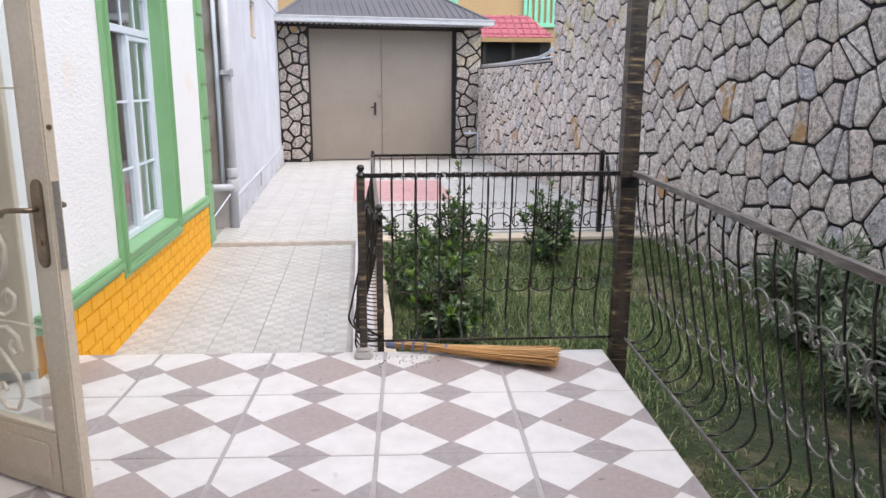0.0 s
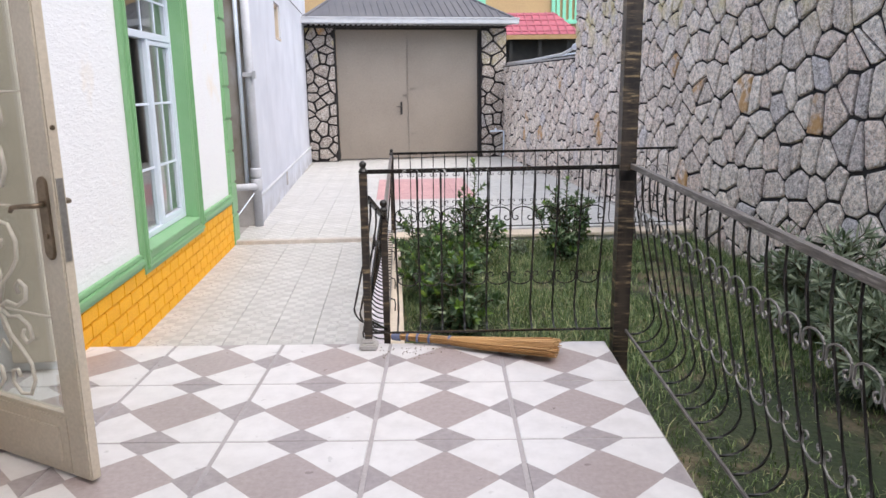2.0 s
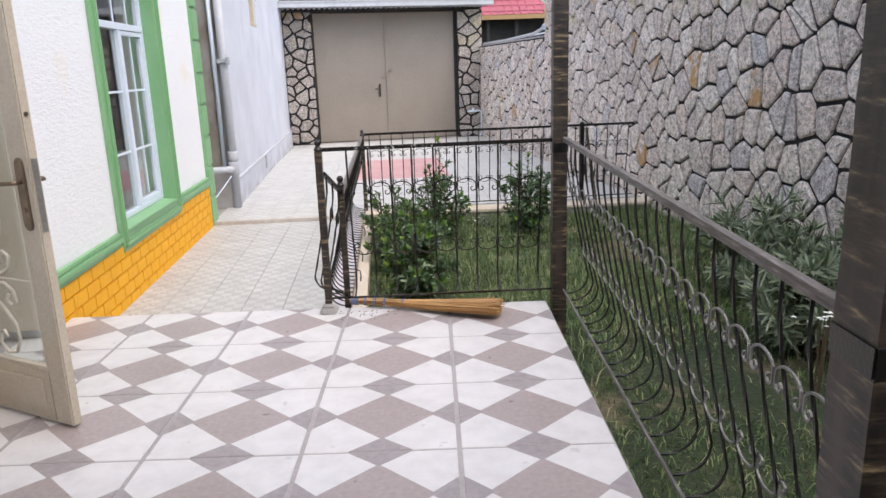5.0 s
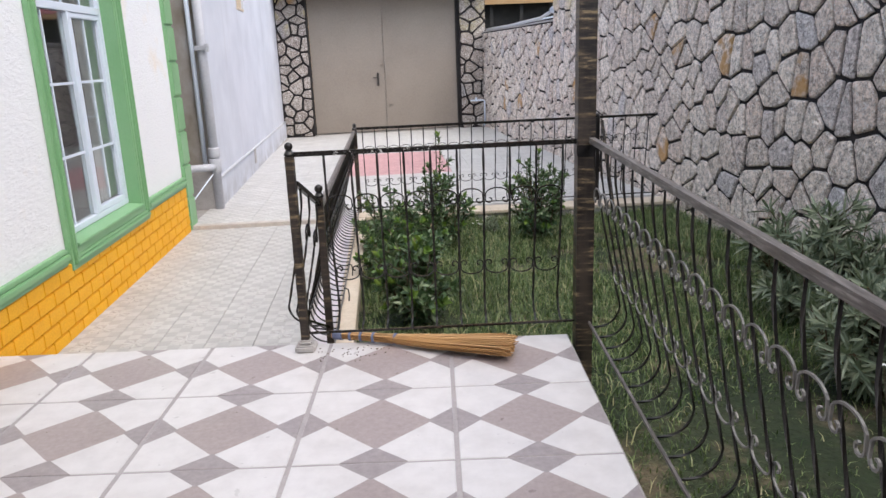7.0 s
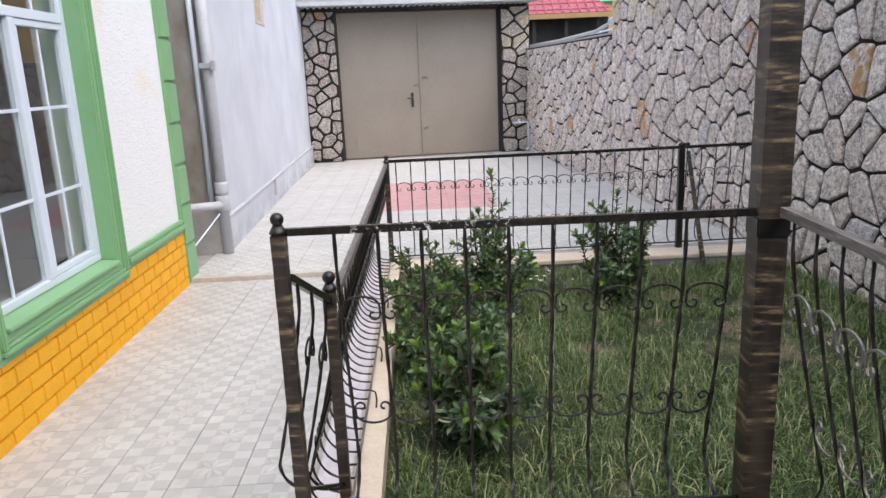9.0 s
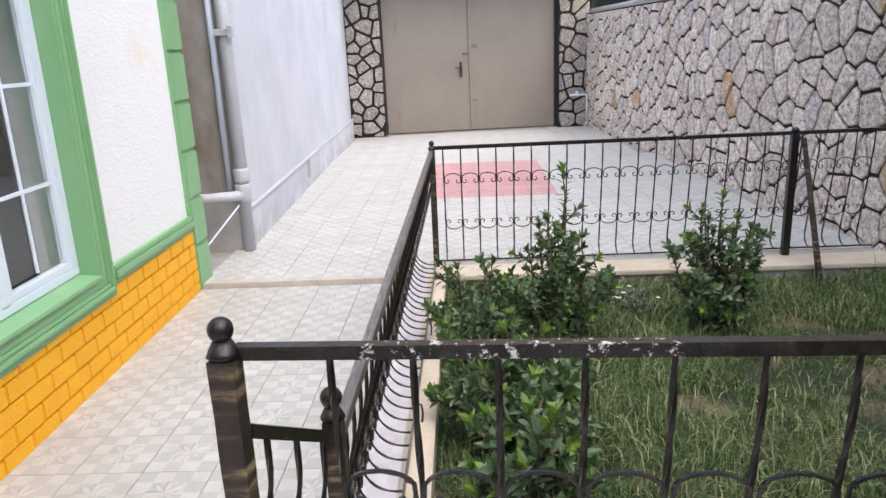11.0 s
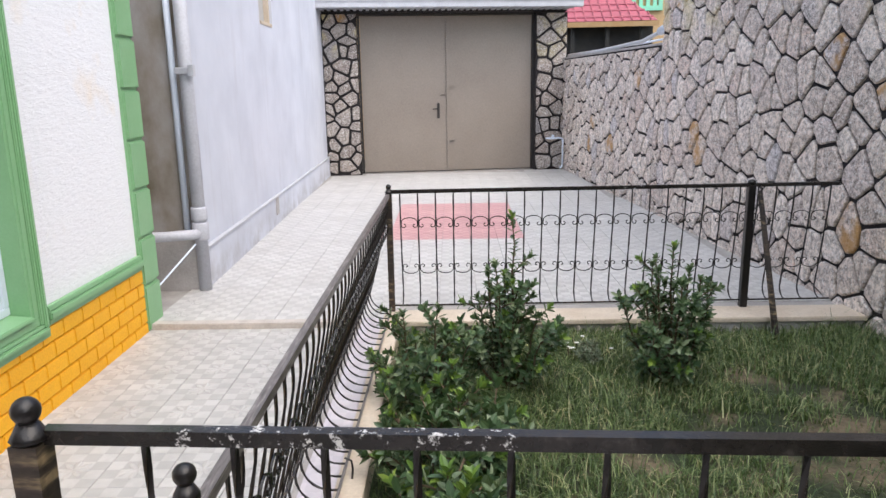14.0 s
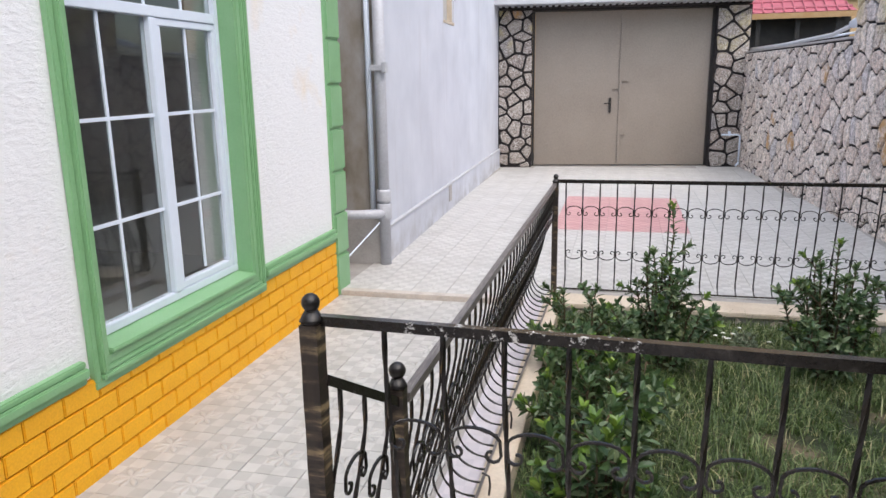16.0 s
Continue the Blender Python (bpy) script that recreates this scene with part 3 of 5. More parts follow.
win = thing("window", SITE @ pose(-0.130, 0, 0), "white framed house window with muntins and a narrow top light", "window", kind="structure")
win.name = "window_1"
part("frame", ring(-2.83, -1.423, 0.271, 2.337, 0.045, 0.0, 0.06), M_PVC, win)
part("transom", box(0.002, 0.062, -2.785, -1.469, 1.745, 1.80, 0.004), M_PVC, win)
part("mullion", box(0.004, 0.066, -2.085, -2.026, 0.317, 1.743, 0.004), M_PVC, win)
part("sash", ring(-2.024, -1.470, 0.317, 1.743, 0.038, 0.010, 0.056), M_PVC, win)
part("pane", box(0.028, 0.032, -2.785, -2.086, 0.317, 1.744), M_GLASS, win, "clear glass pane with dark room behind")
part("pane", box(0.028, 0.032, -1.985, -1.509, 0.378, 1.704), M_GLASS, win, "clear glass pane with dark room behind")
part("pane", box(0.028, 0.032, -2.785, -1.469, 1.801, 2.291), M_GLASS, win, "clear glass pane with dark room behind")
for a, b, z0, z1 in ((-2.785, -2.086, 0.317, 1.744), (-1.985, -1.509, 0.378, 1.704)):
    c = (a + b) / 2
    part("muntin", box(0.033, 0.042, c - 0.009, c + 0.009, z0, z1), M_PVC, win)
    for z in (0.776, 1.262):
        part("muntin", box(0.033, 0.043, a, b, z - 0.009, z + 0.009), M_PVC, win)
for u in (-2.40, -2.08, -1.76):
    part("muntin", box(0.033, 0.042, u - 0.008, u + 0.008, 1.801, 2.291), M_PVC, win)
part("muntin", box(0.033, 0.043, -2.785, -1.469, 2.04, 2.056), M_PVC, win)
for o in win.children:
    if o.name.startswith("pane"):
        o.visible_shadow = False

# ---- gate ----
gate = thing("gate", GATE @ pose(0, 7.82, 0), "closed two-leaf driveway gate of taupe painted steel", "gate")
part("frame", boxes([(0.602, 0.64, 0.0, 0.08, -0.20, 2.43), (3.46, 3.498, 0.0, 0.08, -0.20, 2.43), (0.602, 3.498, 0.0, 0.08, 2.432, 2.475)]), M_BLACK, gate, "black painted steel gate frame")
for a, b, nm in ((0.645, 2.042, "gate_leaf"), (2.05, 3.455, "gate_leaf")):
    leaf = part(nm, box(a, b, 0.02, 0.06, -0.185, 2.425, 0.004), M_GATE, gate)
    for k, (za, zb) in enumerate(((0.05, 0.20), (1.55, 1.72))):
        if a < 1:
            part("latch", box(a + 0.20, a + 0.23, -0.005, 0.019, za, zb, 0.004), M_GATE, leaf)
part("edge_strip", box(2.03, 2.075, -0.006, 0.018, -0.185, 2.425, 0.004), M_GATE, gate)
part("handle_plate", box(1.87, 1.91, -0.004, 0.018, 0.72, 0.98, 0.006), M_BLACK, gate, "black lock plate")
part("handle", tube([(1.89, -0.004, 0.89), (1.89, -0.045, 0.89), (1.86, -0.05, 0.885), (1.79, -0.05, 0.88)], 0.009, 8), M_BLACK, gate, "black lever handle", smooth=True)
for z, w in ((1.12, 0.10), (1.25, 0.12), (0.33, 0.10)):
    part("bolt", box(2.06 if z != 1.12 else 1.93, 2.06 + w if z != 1.12 else 2.02, -0.012, 0.018, z, z + 0.022, 0.004), M_GATE, gate)

# ---- gate roof ----
roof = thing("gate_roof", GATE, "hipped roof of dark ribbed steel sheet over a gate", "roof")
E0, E1, F0, F1, ZE, ZR = 0.0, 4.10, 7.30, 10.3, 2.60, 3.42
R0, R1, RW = 1.03, 3.07, 9.1
bm = bmesh.new()
vs = [bm.verts.new(p) for p in ((E0, F0, ZE), (E1, F0, ZE), (E1, F1, ZE), (E0, F1, ZE), (R0, RW, ZR), (R1, RW, ZR))]
for f in ((0, 1, 5, 4), (1, 2, 5), (2, 3, 4, 5), (3, 0, 4), (3, 2, 1, 0)):
    bm.faces.new([vs[k] for k in f])
part("sheet", bm, M_ROOF, roof)
bm = bmesh.new()
n = 30
for k in range(1, n):
    s = E0 + (E1 - E0) * k / n
    t = min(1, (s - E0) / (R0 - E0), (E1 - s) / (E1 - R1))
    a, b = Vector((s, F0, ZE + 0.004)), Vector((s, F0 + (RW - F0) * t, ZE + (ZR - ZE) * t + 0.004))
    tube([a, b], 0.016, 4, bm=bm)
part("ribs", bm, M_ROOF, roof, "raised ribs of the sheet")
part("ridge_cap", tube([(R0, RW, ZR + 0.01), (R1, RW, ZR + 0.01)], 0.04, 6), M_ROOF, roof)
for p, q in (((E0, F0, ZE), (R0, RW, ZR)), ((E1, F0, ZE), (R1, RW, ZR))):
    part("hip_cap", tube([p, q], 0.032, 6), M_ROOF, roof)
part("gutter", box(E0 - 0.04, E1 + 0.04, F0 - 0.10, F0 + 0.0, ZE - 0.10, ZE + 0.01, 0.012), M_GUTTER, roof, "pale grey gutter along the eave")
part("gutter_lip", box(E0 - 0.05, E1 + 0.05, F0 - 0.115, F0 - 0.085, ZE - 0.005, ZE + 0.022, 0.006), M_GUTTER, roof, "pale grey lip of the gutter")
bm = bmesh.new()
for k in range(40):
    s = E0 + 0.05 + k * 0.1
    box(s, s + 0.05, F0 + 0.0, 7.72, ZE - 0.10, ZE - 0.075, bm=bm)
part("soffit", bm, M_GUTTER, roof, "corrugated grey soffit")
part("soffit_board", box(E0, E1, F0, 7.75, ZE - 0.074, ZE - 0.01), M_GUTTER, roof)
part("beam", box(0.05, 4.02, 7.72, 8.05, 2.478, 2.524), M_BLACK, roof, "dark beam over the gate")

# ---- what stands behind ----
shed = thing("neighbour_shed", pose(0.0, 1.0, -0.40) @ Matrix.Diagonal((1.14, 1.03, 1.31, 1)), "low outbuilding with a pink red tiled sheet roof", "building")
bm = bmesh.new()
pts = [(1.3, 18.9, 2.43), (3.62, 18.9, 2.43), (3.62, 22, 2.43), (1.3, 22, 2.43), (1.5, 20.4, 2.97), (3.15, 20.4, 2.97)]
vs = [bm.verts.new(p) for p in pts]
for f in ((0, 1, 5, 4), (1, 2, 5), (2, 3, 4, 5), (3, 0, 4), (3, 2, 1, 0)):
    bm.faces.new([vs[k] for k in f])
part("roof", bm, M_RED, shed)
bm = bmesh.new()
for r in range(4):
    t = (r + 0.5) / 4
    tube([(1.3 + 0.2 * t, 18.9 + 1.5 * t, 2.44 + 0.54 * t), (3.62 - 0.47 * t, 18.9 + 1.5 * t, 2.44 + 0.54 * t)], 0.022, 5, bm=bm)
for k in range(12):
    s = 1.45 + k * 0.185
    t = min(1, (3.62 - s) / 0.47)
    tube([(s, 18.9, 2.445), (s, 18.9 + 1.5 * t, 2.445 + 0.54 * t)], 0.014, 4, bm=bm)
part("roof_ridge", bm, M_RED, shed, "stepped ridges of the sheet")["kind"] = "stuff"
part("fascia", box(1.3, 3.64, 18.86, 18.9, 2.33, 2.42), M_WOODY, shed, "varnished yellow fascia board")
# wall and posts get the eave's shade from their near-black colour
part("wall", box(1.45, 3.6, 19.3, 21.8, -0.5, 2.42), M_SHADE, shed, "wall coloured near-black for the shade under the eave")
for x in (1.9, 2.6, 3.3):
    part("post", box(x, x + 0.08, 19.0, 19.08, -0.5, 2.33), M_SHADE, shed)
block = thing("apartment_block", pose(0, 0, -0.4) @ Matrix.Diagonal((1.07, 1, 1.18, 1)), "tan rendered house behind the yard", "building")
part("wall", box(-9, 9, 27, 33, -0.5, 9.5), M_TAN, block)
for x0, x1, z0, z1 in ((0.9, 1.75, 3.3, 5.4), (3.95, 5.2, 3.35, 5.6), (-3.6, -2.8, 3.4, 5.2)):
    w = part("window", boxes([(x0, x1, 26.9, 26.99, z0, z0 + 0.12), (x0, x1, 26.9, 26.99, z1 - 0.12, z1), (x0, x0 + 0.12, 26.9, 26.99, z0 + 0.12, z1 - 0.12), (x1 - 0.12, x1, 26.9, 26.99, z0 + 0.12, z1 - 0.12)]), M_MINT, block, "mint green painted window")
    for k in range(5):
        x = x0 + 0.12 + (x1 - x0 - 0.24) * (k + 0.5) / 5
        part("slat", box(x - 0.055, x + 0.055, 26.93, 26.97, z0 + 0.121, z1 - 0.121), M_MINT, w)
solid("wall_far_left", box(-9, -2.2, 22, 22.3, -0.5, 4.2), M_TAN, None, "tan wall behind the grey house", kind="structure")
small = thing("wall_opening", GREYM, "small cream framed opening high in a grey wall", "window")
part("frame", boxes([(-0.12, -0.03, 2.752, 2.80, 2.102, 2.658), (-0.12, -0.03, 3.40, 3.448, 2.102, 2.658), (-0.12, 0.01, 2.80, 3.40, 2.102, 2.14), (-0.12, -0.03, 2.80, 3.40, 2.615, 2.658)], 0.004), M_BEIGE, small)
part("pane", box(-0.10, -0.09, 2.801, 3.399, 2.141, 2.614), M_ROOM, small)

# ---- pipes ----
down = thing("drainpipe", SITE, "grey drainpipe with an elbow at the wall corner", "pipe")
part("pipe", lathe([(0.052, -0.267), (0.052, 3.1)], 14), M_PIPE, down, m=pose(0.125, 0.90, 0), smooth=True)
part("collar", lathe([(0.064, 0.33), (0.066, 0.34), (0.066, 0.42), (0.06, 0.44)], 14), M_PIPE, down, m=pose(0.125, 0.90, 0), smooth=True)
part("elbow", lathe([(0.06, 0.16), (0.068, 0.17), (0.068, 0.30), (0.062, 0.31)], 14), M_PIPE, down, m=pose(0.125, 0.90, 0), smooth=True)
part("branch", tube([(0.125, 0.87, 0.22), (0.08, 0.80, 0.225), (-0.1, 0.70, 0.23), (-0.6, 0.6, 0.24)], 0.042, 12), M_PIPE, down, smooth=True)
part("bracket", boxes([(0.06, 0.195, 0.825, 0.84, 1.50, 1.55), (0.175, 0.215, 0.80, 0.86, 1.48, 1.57)], 0.003), M_PIPE, down)
part("side_pipe", tube([(0.01, 0.92, 0.2), (0.01, 0.92, 3.1)], 0.026, 10), M_PVC, down, "thin white pipe", smooth=True)
part("rod", tube([(0.10, 0.82, 0.14), (-0.03, 0.22, -0.09)], 0.008, 6), M_PVC, down, "thin white rod")
tap = thing("garden_tap", GATE, "white water pipe bent up against the gate pillar", "tap")
q = [(3.93, 7.52, -0.16), (3.93, 7.52, 0.31), (3.92, 7.52, 0.34), (3.89, 7.52, 0.35), (3.64, 7.52, 0.35)]
part("pipe", tube(q, 0.016, 8), M_PVC, tap, smooth=True)
part("valve", box(3.74, 3.78, 7.50, 7.54, 0.33, 0.41, 0.006), M_PVC, tap)
part("spout", tube([(3.93, 7.52, -0.12), (3.88, 7.47, -0.17)], 0.016, 8), M_PVC, tap)
top_pipe = thing("wall_pipe", YARD, "pale pipes lying along the top of the boundary wall", "pipe")
part("pipe", tube([(0.08, 9.3, 1.86), (0.1, 7.3, 1.86), (0.12, 5.3, 1.90), (0.12, 4.3, 2.02)], 0.028, 8), M_GUTTER, top_pipe, smooth=True)
part("thin_pipe", tube([(0.18, 9.2, 1.845), (0.2, 7.0, 1.88), (0.2, 4.22, 1.90)], 0.014, 6), M_PVC, top_pipe, smooth=True)
part("sleeve", tube([(0.12, 4.62, 1.99), (0.12, 4.19, 2.05)], 0.055, 10), M_PVC, top_pipe, smooth=True)
part("coping", box(-0.02, 0.32, 4.172, 9.9, 1.802, 1.83, 0.004), M_CONC, top_pipe, "cement coping")
cable = solid("cable", tube([(0.13, 1.1, 3.18), (0.08, 3, 2.95), (0.03, 5, 2.88), (-0.05, 8.0, 2.86)], 0.008, 5), M_BLACK, SITE, "black cable along the top of the grey wall", "cable")


# ---- railings ----
def belly(h, out, n=20):
    """The line of one bar: straight from the top, leaning outwards, then a round turn back to the bottom bar."""
    r = min(0.13, out * 0.8)
    pts = []
    for k in range(n + 1):
        t = k / n
        z = h - (h - r) * t
        u = max(0.0, (t - 0.12) / 0.88)
        pts.append((0, out * u ** 1.15, z))
    for k in range(1, 8):
        a = math.pi / 2 * k / 7
        pts.append((0, out - r * (1 - math.cos(a)), r - r * math.sin(a)))
    pts.append((0, 0.0, 0.0))
    return pts


def belly_at(h, out, f):
    r = min(0.13, out * 0.8)
    u = min(1.0, max(0.0, (f * h / (h - r) - 0.12) / 0.88))
    return out * u ** 1.15


def curl(width, sign=1):
    pts, h = [], width / 2
    for k in range(9):
        a = math.pi * 1.55 * (1 - k / 8) + 0.2
        r = 0.006 + 0.014 * (k / 8)
        pts.append((-h + 0.022 + r * math.cos(a + 3.0), 0, -0.028 + r * math.sin(a + 3.0)))
    for k in range(1, 10):
        a = math.pi * k / 10
        pts.append((-h * math.cos(a) * 0.97, 0, 0.034 * math.sin(a) - 0.006))
    pts += [(-x, y, z) for x, y, z in pts[:9][::-1]]
    return [(x, y, z * sign) for x, y, z in pts]


def railing(name, m, length, top, low, out, gap, label, twist=0.0, bar=0.0062, up=0.25, down_=0.70, slope=0.0, flip=True, ext=0.0, metal=None, thick=0.0185, scroll=None):
    """A railing along its own x, swelling towards its own y; top and low are heights."""
    rail = thing(name, m, label, "railing")
    z1 = top - slope * length
    part("top_rail", tube([(-ext, 0, top - 0.012), (length, 0, z1 - 0.012)], thick, 4, start=0.785), metal or M_RAIL, rail, "weathered square top rail")
    # where metal is given, the bar's paleness is sky sheen in the colour
    part("bottom_rail", tube([(-ext, 0, low), (length, 0, low - slope * length)], 0.0075, 4), metal or M_RAIL, rail)
    h = top - low - 0.02
    me = bpy.data.meshes.new("baluster")
    b = tube(belly(h, out), bar, 4, twist)
    b.to_mesh(me)
    b.free()
    me.materials.append(M_IRON)
    n = int(length / gap)
    g = length / (n)
    mc, md = bpy.data.meshes.new("scroll"), bpy.data.meshes.new("scroll")
    for mm, s in ((mc, 1), (md, -1 if flip else 1)):
        b = tube(curl(g * 0.94, s), 0.0040, 4)
        b.to_mesh(mm)
        b.free()
        mm.materials.append(scroll or M_RAIL)
    for k in range(n):
        x = g * (k + 0.5)
        again("baluster", me, rail, pose(x, 0, low - slope * x))
        if k < n - 1:
            xs = x + g / 2
            again("scroll", mc, rail, pose(xs, 0.0, low + h * (1 - up) - slope * xs))
            again("scroll", md, rail, pose(xs, belly_at(h, out, down_), low + h * (1 - down_) - slope * xs))
    return rail


def rail_post(name, m, height, half, label, finial=0.023):
    p = thing(name, m, label, "post", "railing posts")
    bm = bmesh.new()
    n = int(height / 0.045)
    path = [(0, 0, height * k / n) for k in range(n + 1)]
    tube(path, half * 1.414, 4, taper=[1 + 0.022 * math.sin(k * 1.9) for k in range(n + 1)], bm=bm)
    part("shaft", bm, M_POST, p)
    part("collar", lathe([(half * 0.9, height), (half * 1.35, height + 0.006), (half * 1.2, height + 0.012), (half * 0.7, height + 0.03)], 10), M_IRON, p, smooth=True)
    part("ball", ball(finial), M_IRON, p, m=pose(0, 0, height + 0.03 + finial * 0.8), smooth=True)
    return p


def turned(x0, y0, x1, y1):
    return pose(x0, y0, 0, 0, 0, math.degrees(math.atan2(y1 - y0, x1 - x0))), math.hypot(x1 - x0, y1 - y0)


m, ln = turned(-0.0195, 3.70, 1.2455, 3.70)
front = railing("railing", m, ln, 1.002, 0.085, 0.14, 0.1265, "dark iron railing with scrolls across the terrace front", 0.5, 0.0062, slope=-0.010, ext=0.082, thick=0.0155)
foot = rail_post("railing_post", pose(-0.116, 3.69, 0.0), 0.984, 0.020, "combed brown post with a ball on the terrace corner", 0.020)
part("foot", boxes([(-0.05, 0.05, -0.05, 0.05, 0.0, 0.035), (-0.035, 0.035, -0.035, 0.035, 0.035, 0.06)], 0.008), M_CONC, foot, "cement foot")
m, ln = turned(1.312, 0.66, 1.312, 3.66)
side = railing("railing", m @ pose(ln, 0, 0, 0, 0, 180), ln, 1.02, 0.10, 0.135, 0.1265, "long dark iron railing with scrolls beside the lawn", 0.4, 0.0054, slope=0.012, metal=M_RAILG, scroll=M_SHEEN)
m, ln = turned(1.335, -2.9, 1.335, 0.55)
railing("railing", m @ pose(ln, 0, 0, 0, 0, 180), ln, 0.985, 0.07, 0.135, 0.1265, "dark iron railing further along beside the lawn", 0.4, 0.0054, metal=M_RAILG, scroll=M_SHEEN)
p0, p1 = SITE @ Vector((1.72, -3.72, 0)), SITE @ Vector((1.75, 0.19, 0))
m, ln = turned(p0.x, p0.y, p1.x, p1.y)
railing("railing", m, ln, 0.688, -0.16, 0.15, 0.105, "dark iron railing along the kerb between path and lawn", 0.4, 0.0055, metal=M_RAILG)
rail_post("railing_post", SITE @ pose(1.72, -3.78, -0.255), 0.922, 0.019, "dark iron post with a ball below a stair rail", 0.022)
rail_post("railing_post", SITE @ pose(1.755, 0.20, -0.255), 0.885, 0.022, "dark iron post with a small ball on a kerb corner", 0.020)
p0, p1 = SITE @ Vector((1.77, 0.20, 0)), SITE @ Vector((4.98, 0.20, 0))
m, ln = turned(p0.x, p0.y, p1.x, p1.y)
railing("railing", m, ln, 0.715, -0.15, 0.10, 0.125, "dark iron railing with small scrolls at the end of the lawn", 0.4, 0.006, slope=-0.004)
far_post = thing("fence_post", SITE @ pose(4.35, 0.20, -0.255), "thick dark steel post in a railing beside a stone wall", "post")
part("shaft", box(-0.026, 0.026, -0.026, 0.026, 0, 0.91, 0.004), M_IRON, far_post)
part("cap", ball(0.028, 0.8), M_IRON, far_post, m=pose(0, 0, 0.925), smooth=True)
stake = solid("wooden_stake", tube([(4.44, -0.22, -0.42), (4.385, 0.13, 0.62)], 0.024, 5, taper=[1, 0.75]), M_POST, SITE, "weathered stake leaning on a railing post", "stake")
for w0 in (-1.15, -2.15, -2.75):
    hook = [(0, 0, 0.0), (0.005, 0.0, 0.05), (0.0, 0.004, 0.085), (-0.03, 0.01, 0.095)]
    solid("bent_rod", tube(hook, 0.005, 5), M_IRON, SITE @ pose(1.765, w0, -0.257), "short bent iron rod standing on the kerb", "rod", "rods on the kerb")
# stair rail from the terrace corner down to the path
a, b = Vector((-0.10, 3.71, 0.85)), Vector(SITE @ Vector((1.72, -3.79, 0.635)))
st = thing("stair_rail", pose(0, 0, 0), "short sloping iron rail beside the terrace step", "railing")
part("top_rail", tube([a, b], 0.016, 4), M_RAIL, st)
part("bottom_rail", tube([a - Vector((0, 0, 0.7)), b - Vector((0, 0, 0.68))], 0.008, 4), M_RAIL, st)
for k in range(3):
    t = (k + 0.5) / 3
    c = a.lerp(b, t)
    pts = [Vector((c.x - y, c.y, c.z - 0.01 - 0.69 + z)) for _, y, z in belly(0.69, 0.11)]
    part("baluster", tube(pts, 0.006, 4, 0.4), M_IRON, st)
    if k < 2:
        c2 = a.lerp(b, (k + 1) / 3)
        part("scroll", tube([Vector((c2.x, c2.y + x, c2.z - 0.2 + z)) for x, _, z in curl(0.12)], 0.0045, 4), M_RAIL, st)


def tall_post(x, y, z0, z1, half, label):
    p = thing("terrace_post", pose(x, y, z0), label, "post", "terrace posts")
    n = int((z1 - z0) / 0.06)
    bm = tube([(0, 0, (z1 - z0) * k / n) for k in range(n + 1)], half * 1.414, 4, taper=[1 + 0.012 * math.sin(k * 2.3) for k in range(n + 1)])
    part("shaft", bm, M_POST, p)
    part("flange", boxes([(-half - 0.004, half + 0.004, -half - 0.004, half + 0.004, 1.27, 1.33)], 0.004), M_IRON, p)
    return p


tall_post(1.290, 3.715, -0.34, 3.3, 0.042, "tall dark post combed in brown bands at the terrace corner")
tall_post(1.30, 0.58, -0.34, 2.999, 0.064, "tall dark post combed in brown bands midway along the railing")
bracket = solid("post_bracket", tube([(1.35, 3.68, 1.86), (1.43, 3.66, 1.93), (1.63, 3.62, 2.12), (1.8, 3.6, 2.22)], 0.012, 4), M_IRON, None, "thin iron bracket on a terrace post", "bracket")

# ---- door leaf ----
hinge = Vector((-1.715, 2.665, 0.0))
tip = Vector((-0.975, 2.285, 0.0))
hinge += (hinge - tip).normalized() * 0.05
dm = pose(hinge.x, hinge.y, 0.012, 0, 0, math.degrees(math.atan2(tip.y - hinge.y, tip.x - hinge.x)))
DW, DH = 0.86, 2.06
door = thing("glazed_door", dm, "open cream painted door leaf with glass and iron scrolls", "door")
part("hinge_stile", box(0, 0.095, -0.022, 0.022, 0, DH, 0.006), M_CREAM, door)
part("lock_stile", box(DW - 0.105, DW, -0.022, 0.022, 0, DH, 0.006), M_CREAM, door)
part("bottom_rail", box(0.096, DW - 0.106, -0.020, 0.020, 0.0, 0.235, 0.005), M_CREAM, door)
part("bottom_panel", box(0.14, DW - 0.15, -0.028, -0.021, 0.05, 0.19, 0.006), M_CREAM, door)
part("top_rail", box(0.096, DW - 0.106, -0.020, 0.020, DH - 0.11, DH, 0.005), M_CREAM, door)
part("bead", boxes([(0.096, 0.108, -0.018, 0.018, 0.236, DH - 0.111), (DW - 0.118, DW - 0.106, -0.018, 0.018, 0.236, DH - 0.111), (0.108, DW - 0.118, -0.018, 0.018, 0.236, 0.25)], 0.002), M_CREAM, door, "worn glazing bead")
pn = part("pane", box(0.108, DW - 0.118, 0.002, 0.006, 0.25, DH - 0.111), M_GLASS, door, "clear glass pane")
pn.visible_shadow = False
for z in (0.62, 1.02, 1.42, 1.82):
    part("grille_bar", tube([(0.108, -0.008, z), (DW - 0.118, -0.008, z)], 0.004, 5), M_CREAMJ, door)


